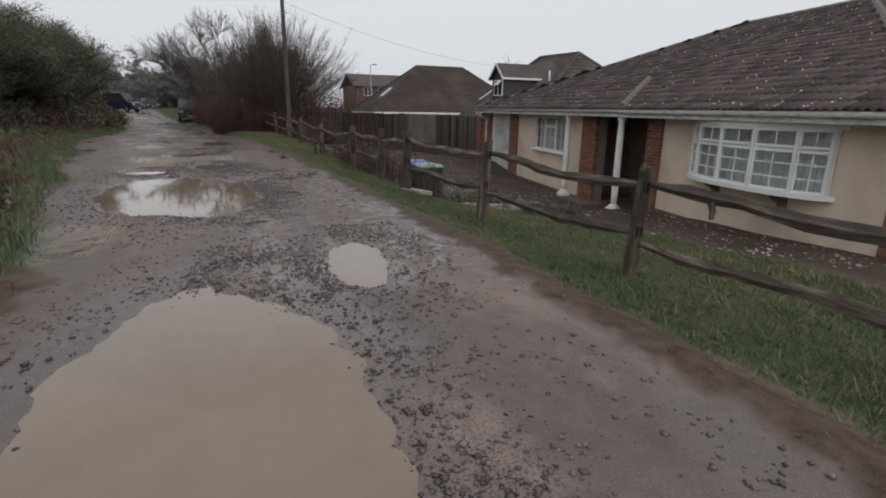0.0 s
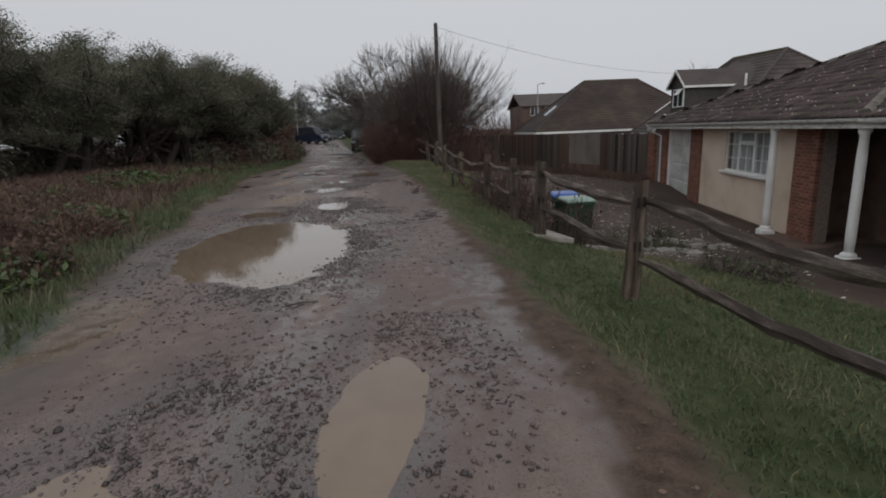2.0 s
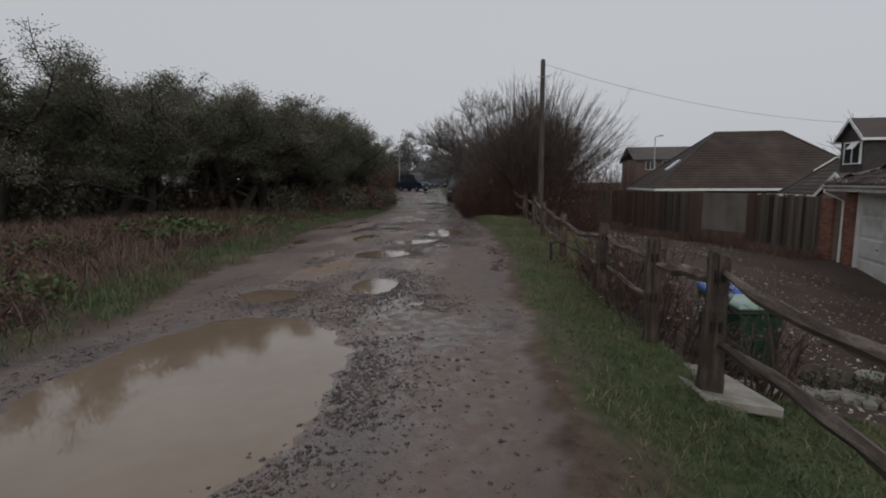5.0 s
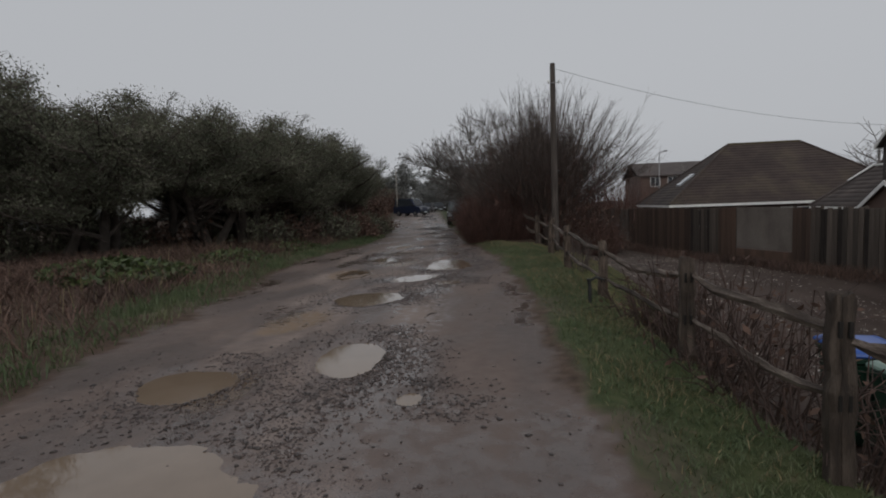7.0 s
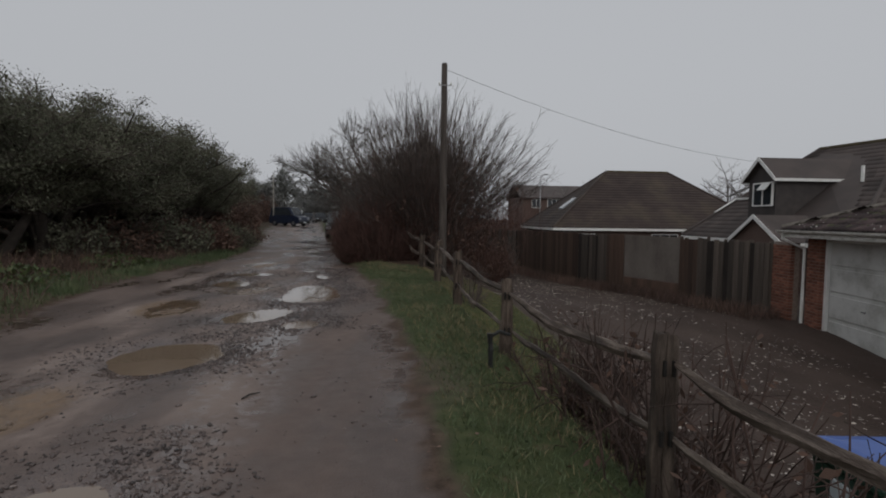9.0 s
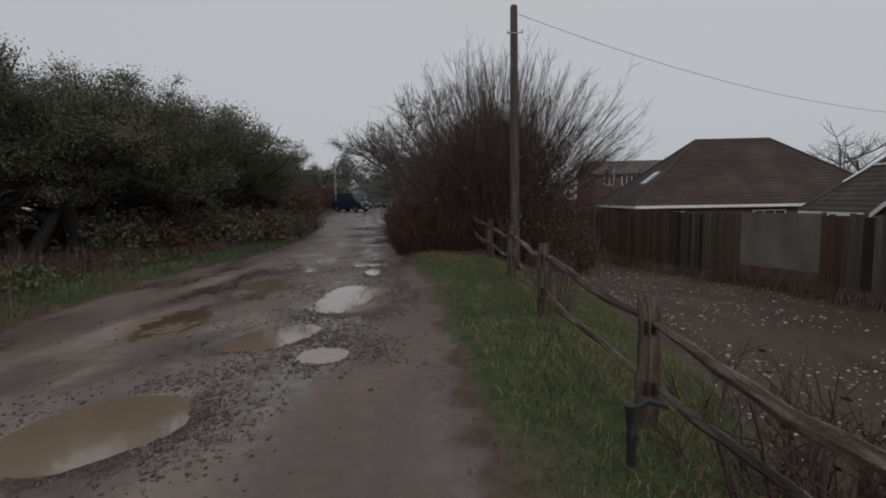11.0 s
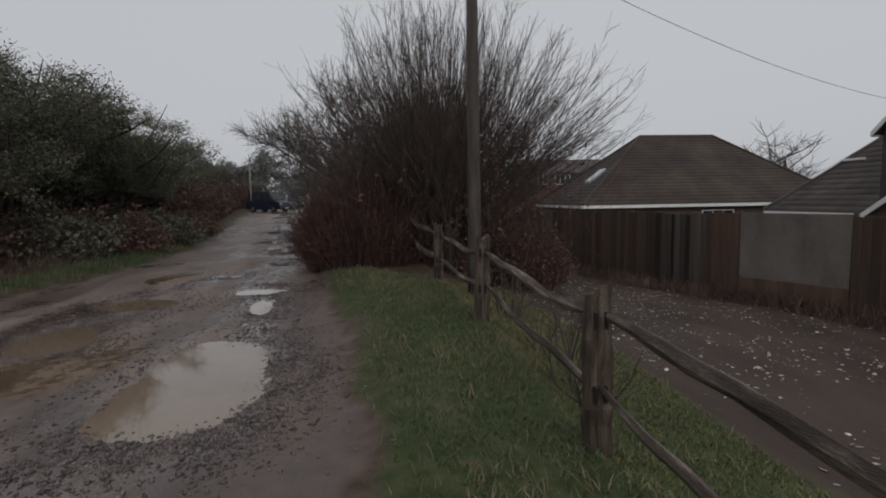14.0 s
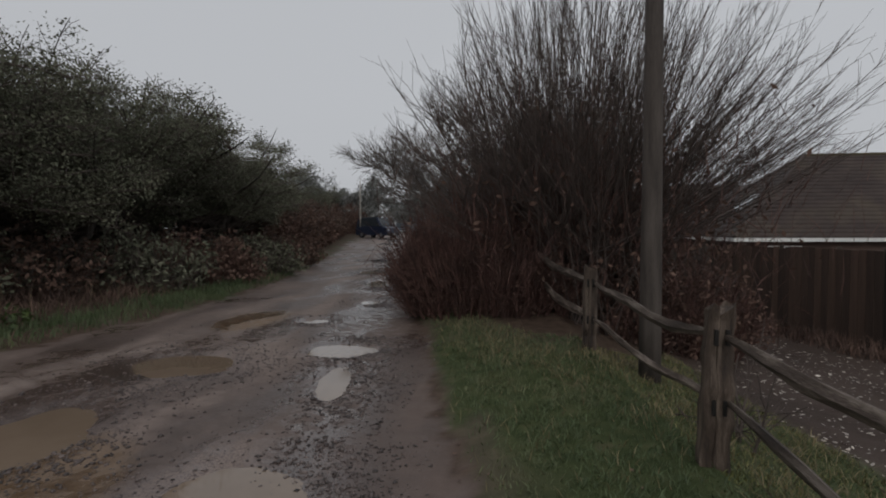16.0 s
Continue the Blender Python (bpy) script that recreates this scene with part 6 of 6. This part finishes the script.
# ---- bins ----
def wheelie_bin(x, y, turn, lid, label, sticker):
    z0 = ground_z(x, y)
    b = empty("wheelie_bin", pose(x, y, z0, 0, 0, turn), label, "wheelie bin", "bins by the fence")
    bm, rings = bmesh.new(), []
    for z, w, d in ((0.04, 0.22, 0.24), (0.5, 0.255, 0.28), (0.9, 0.28, 0.32), (0.9, 0.3, 0.345), (0.96, 0.3, 0.345)):
        rings.append([bm.verts.new((sx * w, sy * d, z)) for sx, sy in ((-1, -1), (1, -1), (1, 1), (-1, 1))])
    for a, c in zip(rings, rings[1:]):
        for k in range(4):
            bm.faces.new((a[k], a[(k + 1) % 4], c[(k + 1) % 4], c[k]))
    bm.faces.new(rings[0][::-1]), bm.faces.new(rings[-1])
    bmesh.ops.bevel(bm, geom=list(bm.edges), offset=0.015, segments=1, affect="EDGES")
    part("body", bm, M_BIN, b)
    bm, rings = bmesh.new(), []
    for z, w, d in ((0.965, 0.31, 0.36), (1.0, 0.315, 0.365), (1.04, 0.27, 0.31), (1.055, 0.18, 0.2)):
        rings.append([bm.verts.new((sx * w, sy * d, z)) for sx, sy in ((-1, -1), (1, -1), (1, 1), (-1, 1))])
    for a, c in zip(rings, rings[1:]):
        for k in range(4):
            bm.faces.new((a[k], a[(k + 1) % 4], c[(k + 1) % 4], c[k]))
    bm.faces.new(rings[0][::-1]), bm.faces.new(rings[-1])
    bmesh.ops.bevel(bm, geom=list(bm.edges), offset=0.012, segments=1, affect="EDGES")
    part("lid", bm, lid, b)
    part("handle", tube([(-0.26, 0.41, 0.93), (0.26, 0.41, 0.93)], [0.018, 0.018], 8), M_BIN, b)
    for sx in (-1, 1):
        part("wheel", tube([(sx * 0.21 - 0.03, 0.27, 0.1), (sx * 0.21 + 0.03, 0.27, 0.1)], [0.1, 0.1], 14), M_RUBBER, b)
    if sticker:
        part("label_plate", boxes((-0.302, -0.1, 0.62, -0.272, 0.08, 0.82)), M_LABEL, b, "pale label on the side")


wheelie_bin(4.52, 12.9, 4, M_BIN_LID, "dark green wheelie bin with a pale green lid behind the fence", False)
wheelie_bin(4.5, 13.8, -5, M_BIN_BLUE, "dark green wheelie bin with a bright blue lid", True)

slab = tagged(new("stone_slab"), "pale concrete slab lying at the foot of the fence", "slab")
slab.matrix_world = pose(3.2, 10.4, ground_z(3.2, 10.4) + 0.02, -3, 9, 8)
part("slab_stone", boxes((-0.32, -0.55, -0.06, 0.32, 0.55, 0.03), bevel=0.015), M_SLAB, slab)


# ---- grass, brush, gravel, leaves ----
def scatter(rng, n, x0, x1, y0, y1):
    return rng.uniform(x0, x1, n), rng.uniform(y0, y1, n)


def blades(x, y, z, h, w, rng, lean=0.5):
    n = len(x)
    a = rng.uniform(0, 2 * np.pi, n)
    side = np.stack([np.cos(a), np.sin(a), np.zeros(n)], 1) * (w * rng.uniform(0.6, 1.3, n))[:, None]
    b = rng.uniform(0, 2 * np.pi, n)
    tip = np.stack([np.cos(b), np.sin(b), np.zeros(n)], 1) * (h * lean * rng.uniform(0.1, 1, n))[:, None]
    P = np.stack([x, y, z], 1)
    up = np.stack([np.zeros(n), np.zeros(n), h], 1)
    V = np.stack([P - side, P + side, P + up * 0.6 + tip * 0.4 + side * 0.7, P + up + tip, P + up * 0.6 + tip * 0.4 - side * 0.7], 1).reshape(-1, 3)
    i = np.arange(n)[:, None] * 5
    return V, np.concatenate([i + np.array([[0, 1, 2, 4]])], 0), i


def grass_object(name, x, y, hmin, hmax, mats, label, rng, width=0.006, lean=0.6):
    z = height(x, y) - 0.005
    h = rng.uniform(hmin, hmax, len(x))
    V, Q, i = blades(x, y, z, h, width, rng, lean)
    T = np.concatenate([i + np.array([[0, 1, 2]]), i + np.array([[0, 2, 4]]), i + np.array([[4, 2, 3]])], 0)
    tagged(new(name, fast_mesh(name, V, T, mats)), label, "grass", kind="stuff")


def build_grass():
    rng = np.random.default_rng(21)
    # verge on the fence side and the strip just past it
    x, y = scatter(rng, 600000, -1.5, 6.4, 0.6, 31)
    inside, past = lane_masks(x, y)
    side_r = x - np.interp(y, RIGHT_Y, RIGHT_X)
    edge = np.interp(y, [0, 8, 10.3, 11.5, 12.6, 16, 20, 26, 40], [2.9, 3.0, 2.4, 1.8, 0.5, 1.2, 1.9, 1.7, 1.0])
    patch = fractal(x * 1.2, y * 0.7, 31, 4)
    keep = (side_r > 0.02) & (past < edge) & (rng.random(len(x)) < smooth(0.0, 0.6, side_r) * (1 - 0.85 * np.interp(y, [6, 10], [1, 0.35]) * smooth(0.5, 0.68, patch) * smooth(1.1, 0.3, side_r)))
    keep &= np.hypot(x - 1.6, (y - 28.5) * 0.6) > 1.5
    keep &= rng.random(len(x)) > 0.93 * soil_strip(x, y, side_r)
    keep &= rng.random(len(x)) < 0.45 + 0.55 * smooth(0.38, 0.58, fractal(x * 3.5, y * 3.5, 35, 3))
    x, y = x[keep], y[keep]
    dry = rng.random(len(x)) < 0.05 + 0.22 * smooth(0.5, 0.66, fractal(x * 0.8, y * 0.8, 66, 3))
    lawn = (~dry) & (x - np.interp(y, FENCE_Y, FENCE_X) > 0.0) & (y > 14) & (rng.random(len(x)) < 0.75)
    grass_object("lawn_grass", x[lawn], y[lawn], 0.015, 0.045, M_MOSSY, "short mossy yellow-green lawn behind the fence", rng, 0.005, 1.5)
    dry_or_lawn = dry | lawn
    grass_object("verge_grass", x[~dry_or_lawn], y[~dry_or_lawn], 0.02, 0.06, M_GRASS, "short green winter grass on the verge", rng, 0.0036, 1.6)
    grass_object("dry_grass", x[dry], y[dry], 0.03, 0.1, M_STRAW, "straw-coloured dead grass in the verge", rng, 0.004, 1.4)
    # field side: green tufts by the lane, then dead brown stems
    x, y = scatter(rng, 150000, -14, -1.0, 2.5, 46)
    side_l = np.interp(y, LEFT_Y, LEFT_X) - x
    clump = fractal(x * 0.9, y * 0.9, 77, 3)
    near = rng.random(len(x)) < smooth(0.05, 0.25, side_l) * smooth(1.9, 0.7, side_l) * (0.25 + 0.75 * smooth(0.36, 0.52, clump))
    grass_object("bank_grass", x[near], y[near], 0.05, 0.19, M_GRASS, "rough green grass on the field bank", rng, 0.008)
    gx, gy = scatter(rng, 90000, -7.5, -1.2, 2.5, 34)
    gs = np.interp(gy, LEFT_Y, LEFT_X) - gx
    edge = rng.random(len(gx)) < smooth(0.0, 0.25, gs) * smooth(1.5, 0.6, gs + 0.9 * (fractal(gx * 0.8, gy * 0.6, 79, 3) - 0.5))
    grass_object("edge_grass", gx[edge], gy[edge], 0.03, 0.12, M_GRASS, "rough grass along the field edge of the lane", rng, 0.006, 1.3)
    brown = (~near) & (rng.random(len(x)) < smooth(0.15, 0.8, side_l) * smooth(9.0, 4.5, side_l) * (0.35 + 0.65 * smooth(0.4, 0.6, clump)))
    grass_object("dead_stems", x[brown], y[brown], 0.08, 0.36, M_DRY, "dead brown stems and bracken on the bank", rng, 0.009, 1.7)
    pale = rng.random(len(x)) < 0.03 * smooth(0.6, 1.4, side_l) * smooth(5, 2, side_l)
    grass_object("pale_stalks", x[pale], y[pale], 0.2, 0.6, M_STRAW, "pale dead grass stalks on the bank", rng, 0.005, 0.5)
    # weeds and dead stems at the foot of the garden fence
    fy = rng.uniform(22.6, 42, 9000)
    fx = np.interp(fy, [22.6, 25.95, 28, 31.2, 35, 40], [10.6, 9.6, 8.68, 7.3, 5.9, 4.9]) - 0.08 - 1.0 * rng.random(9000) ** 1.6
    grass_object("fence_weeds", fx, fy, 0.06, 0.4, M_DRY, "dead brown weeds along the garden fence", rng, 0.008, 1.2)
    # low bramble leaves
    for k, (cx, cy, rr, n) in enumerate(((-7.2, 17.6, 1.25, 1900), (-6.6, 13.4, 0.6, 400), (-3.2, 7.0, 0.7, 700), (-4.4, 10.6, 0.6, 400), (-7.0, 21.5, 1.0, 800), (-7.0, 25.5, 0.8, 500))):
        a, q = rng.uniform(0, 2 * np.pi, n), np.sqrt(rng.random(n))
        bx, by = cx + rr * q * np.cos(a), cy + rr * 1.3 * q * np.sin(a)
        bz = height(bx, by) + 0.05 + 0.42 * rng.random(n) * (1 - q * 0.7)
        b = new("bramble_patch", fast_mesh("bramble_patch", *leaf_quads(np.stack([bx, by, bz], 1), 0.085 if k == 0 else 0.05, rng), M_BRAMBLE))
        tagged(b, "low green bramble leaves among dead stems", "bramble", kind="stuff")


build_grass()
for i, (x, y, r, hh) in enumerate(((-3.2, 7.4, 0.6, 0.8), (-3.9, 9.6, 0.7, 0.8), (-2.6, 5.4, 0.5, 0.7), (-3.6, 6.3, 0.8, 0.9), (-4.6, 8.4, 1.0, 1.0), (-5.6, 10.8, 1.1, 0.9), (-4.3, 4.6, 0.9, 1.1), (-6.8, 13.0, 1.2, 0.8), (-7.6, 16.5, 1.2, 0.8), (-8.6, 12.5, 1.3, 1.0), (-6.8, 8.0, 1.3, 1.1))):
    shrub("bramble_bush", x, y, r, r * 1.2, hh * 0.6, 90, 900, 120 + i, M_DRY, M_LEAF_BROWN, "dead brown bramble and bracken tangle on the bank", 0.035)


def build_gravel():
    rng = np.random.default_rng(31)
    pts = []
    for k, p in enumerate(PUDDLES):
        n = int(110000 * p[2] * p[3] / 2) + 3500
        x = rng.uniform(p[0] - p[2] * 2.2 - 0.3, p[0] + p[2] * 2.2 + 0.5, n)
        y = rng.uniform(p[1] - p[3] * 1.7 - 0.2, p[1] + p[3] * 1.7 + 0.2, n)
        r = puddle_r(x, y, p, 20 + k)
        d = (r - 1) * min(p[2], p[3])
        want = smooth(-0.09, 0.05, d) * smooth(0.8, 0.05, d) * np.where(x > p[0] - 0.3 * p[2], 1.0, 0.3) * (0.25 + 0.75 * smooth(0.4, 0.6, fractal(x * 1.6, y * 1.6, 50, 3)))
        keep = rng.random(n) < want
        pts.append(np.stack([x[keep], y[keep]], 1))
    x, y = scatter(rng, 42000, -4.5, 2.2, 1.0, 27)
    inside, past = lane_masks(x, y)
    keep = (inside > 0.1) & (rng.random(len(x)) < np.interp(y, [8, 13], [1, 0.22]) * (0.15 + 0.85 * smooth(0.45, 0.62, fractal(x, y, 50, 3))))
    pts.append(np.stack([x[keep], y[keep]], 1))
    P = np.concatenate(pts)
    V0 = np.array([(1, 0, 0), (0, 1, 0), (-1, 0, 0), (0, -1, 0), (0.1, 0.1, 1), (0, 0, -1)], float)
    F0 = np.array([(0, 1, 4), (1, 2, 4), (2, 3, 4), (3, 0, 4), (1, 0, 5), (2, 1, 5), (3, 2, 5), (0, 3, 5)])
    rng.shuffle(P)
    P = P[:95000]
    z = height(P[:, 0], P[:, 1])
    n = len(P)
    size = 0.004 + 0.02 * rng.random(n) ** 4
    jag = 1 + rng.uniform(-0.3, 0.3, (n, len(V0), 1))
    sc = rng.uniform(0.55, 1.3, (n, 1, 3)) * np.array([1, 1, 0.6])
    a = rng.uniform(0, 2 * np.pi, n)
    V = V0[None] * jag * sc * size[:, None, None]
    c, s = np.cos(a)[:, None], np.sin(a)[:, None]
    V = np.stack([V[..., 0] * c - V[..., 1] * s, V[..., 0] * s + V[..., 1] * c, V[..., 2]], -1)
    V += np.stack([P[:, 0], P[:, 1], z + size * 0.15], 1)[:, None]
    F = (F0[None] + (np.arange(n) * len(V0))[:, None, None]).reshape(-1, 3)
    tagged(new("gravel", fast_mesh("gravel", V.reshape(-1, 3), F, M_STONE)), "loose dark wet stones thrown up round the potholes", "gravel", kind="stuff")


build_gravel()


def build_leaf_litter():
    rng = np.random.default_rng(41)
    x, y = scatter(rng, 12000, 2.2, 9.5, 3.5, 32)
    inside, past = lane_masks(x, y)
    s, off = house_s(x, y)
    edge = np.interp(y, [0, 8, 10.3, 11.5, 12.6, 16, 20, 26, 40], [2.9, 3.0, 2.4, 1.8, 0.5, 1.2, 1.9, 1.7, 1.0])
    keep = (past > edge) & (off < -0.1) & (rng.random(len(x)) < smooth(0.3, 0.62, fractal(x * 0.6, y * 0.6, 91, 3)))
    x, y = x[keep], y[keep]
    n = len(x)
    C = np.stack([x, y, height(x, y) + 0.012], 1)
    a = rng.uniform(0, 2 * np.pi, n)
    L = 0.012 + 0.03 * rng.random(n) ** 1.5
    u = np.stack([np.cos(a), np.sin(a), rng.uniform(-0.15, 0.15, n)], 1) * L[:, None]
    v = np.stack([-np.sin(a), np.cos(a), rng.uniform(-0.4, 0.4, n)], 1) * (L * rng.uniform(0.25, 0.6, n))[:, None]
    V = np.stack([C - u, C - 0.3 * u + v, C + 0.5 * u + v * 0.8, C + u, C + 0.4 * u - v, C - 0.4 * u - v], 1).reshape(-1, 3)
    F = np.arange(n * 6).reshape(n, 6)
    tagged(new("leaf_litter", fast_mesh("leaf_litter", V, F, M_LITTER)), "pale wet fallen leaves strewn over the drive", "leaves", kind="stuff")


build_leaf_litter()


def build_rockery():
    """Pale broken stones at the edge of the drive."""
    rnd = random.Random(17)
    line = [Vector((3.75, 11.87)), Vector((5.47, 12.13)), Vector((6.66, 11.45))]
    for i in range(44):
        k = rnd.random() * 2
        p = line[int(k)].lerp(line[int(k) + 1], k % 1)
        x, y = p.x + rnd.uniform(-0.2, 0.2), p.y + rnd.uniform(-0.22, 0.22)
        if i >= 28:
            x, y = 6.85 + rnd.uniform(-0.9, 0.9), 12.51 + rnd.uniform(-0.7, 0.7)
        bm = bmesh.new()
        bmesh.ops.create_cube(bm, size=1)
        bmesh.ops.bevel(bm, geom=list(bm.edges), offset=0.12, segments=2, affect="EDGES")
        for v in bm.verts:
            v.co += Vector((rnd.uniform(-0.07, 0.07), rnd.uniform(-0.07, 0.07), rnd.uniform(-0.06, 0.06)))
        bmesh.ops.scale(bm, vec=(rnd.uniform(0.12, 0.34), rnd.uniform(0.1, 0.26), rnd.uniform(0.06, 0.13)), verts=bm.verts)
        ob = part("rockery_stone", bm, M_ROCK)
        ob.matrix_world = pose(x, y, ground_z(x, y) + 0.03, rnd.uniform(-9, 9), rnd.uniform(-9, 9), rnd.uniform(0, 180))
        tagged(ob, "pale weathered stone lying in the garden bed", "stone", "rockery stones in the garden")
    for i, (x, y) in enumerate(((4.56, 12.38), (5.27, 12.43), (5.77, 12.13), (6.16, 12.00), (5.78, 9.36), (5.86, 8.51), (6.6, 13.3))):
        shrub("garden_plant", x, y, 0.38, 0.35, 0.4, 22, 260, 150 + i, M_TWIG, M_BRAMBLE, "small scruffy green garden plant in the bed", 0.03)


build_rockery()


def build_lane_debris():
    """Brown leaves along the verge and a few sticks on the lane."""
    rng = np.random.default_rng(51)
    x, y = scatter(rng, 9000, -3.5, 3.2, 1.0, 28)
    side_r = x - np.interp(y, RIGHT_Y, RIGHT_X)
    past = x - np.interp(y, FENCE_Y, FENCE_X)
    keep = (side_r > -0.5) & (past < 0.3) & (rng.random(len(x)) < 0.04 + 0.75 * soil_strip(x, y, side_r) * smooth(-0.15, 0.1, side_r))
    x, y = x[keep], y[keep]
    n = len(x)
    C = np.stack([x, y, height(x, y) + 0.012], 1)
    a, L = rng.uniform(0, 2 * np.pi, n), rng.uniform(0.007, 0.02, n)
    u = np.stack([np.cos(a), np.sin(a), rng.uniform(-0.3, 0.3, n)], 1) * L[:, None]
    v = np.stack([-np.sin(a), np.cos(a), rng.uniform(-0.4, 0.4, n)], 1) * (L * 0.55)[:, None]
    V = np.stack([C - u, C - 0.3 * u + v, C + 0.5 * u + v * 0.8, C + u, C + 0.4 * u - v, C - 0.4 * u - v], 1).reshape(-1, 3)
    tagged(new("verge_leaves", fast_mesh("verge_leaves", V, np.arange(n * 6).reshape(n, 6), M_DRY)), "brown fallen leaves and scraps along the verge", "leaves", kind="stuff")
    for i, (sx, sy, turn, L) in enumerate(((0.1, 6.3, 20, 0.28), (1.5, 7.6, 100, 0.18), (-0.2, 15.0, 60, 0.2), (0.5, 10.4, 150, 0.16), (0.9, 22.0, 80, 0.2))):
        st = part("stick", tube([(-L / 2, 0, 0.008), (0, 0.02, 0.012), (L / 2, -0.01, 0.008)], [0.007, 0.008, 0.004], 5, i, 0.2), M_BARK)
        st.matrix_world = pose(sx, sy, ground_z(sx, sy), 0, 0, turn)
        tagged(st, "small dark broken stick lying on the muddy lane", "stick", "sticks on the lane")


build_lane_debris()
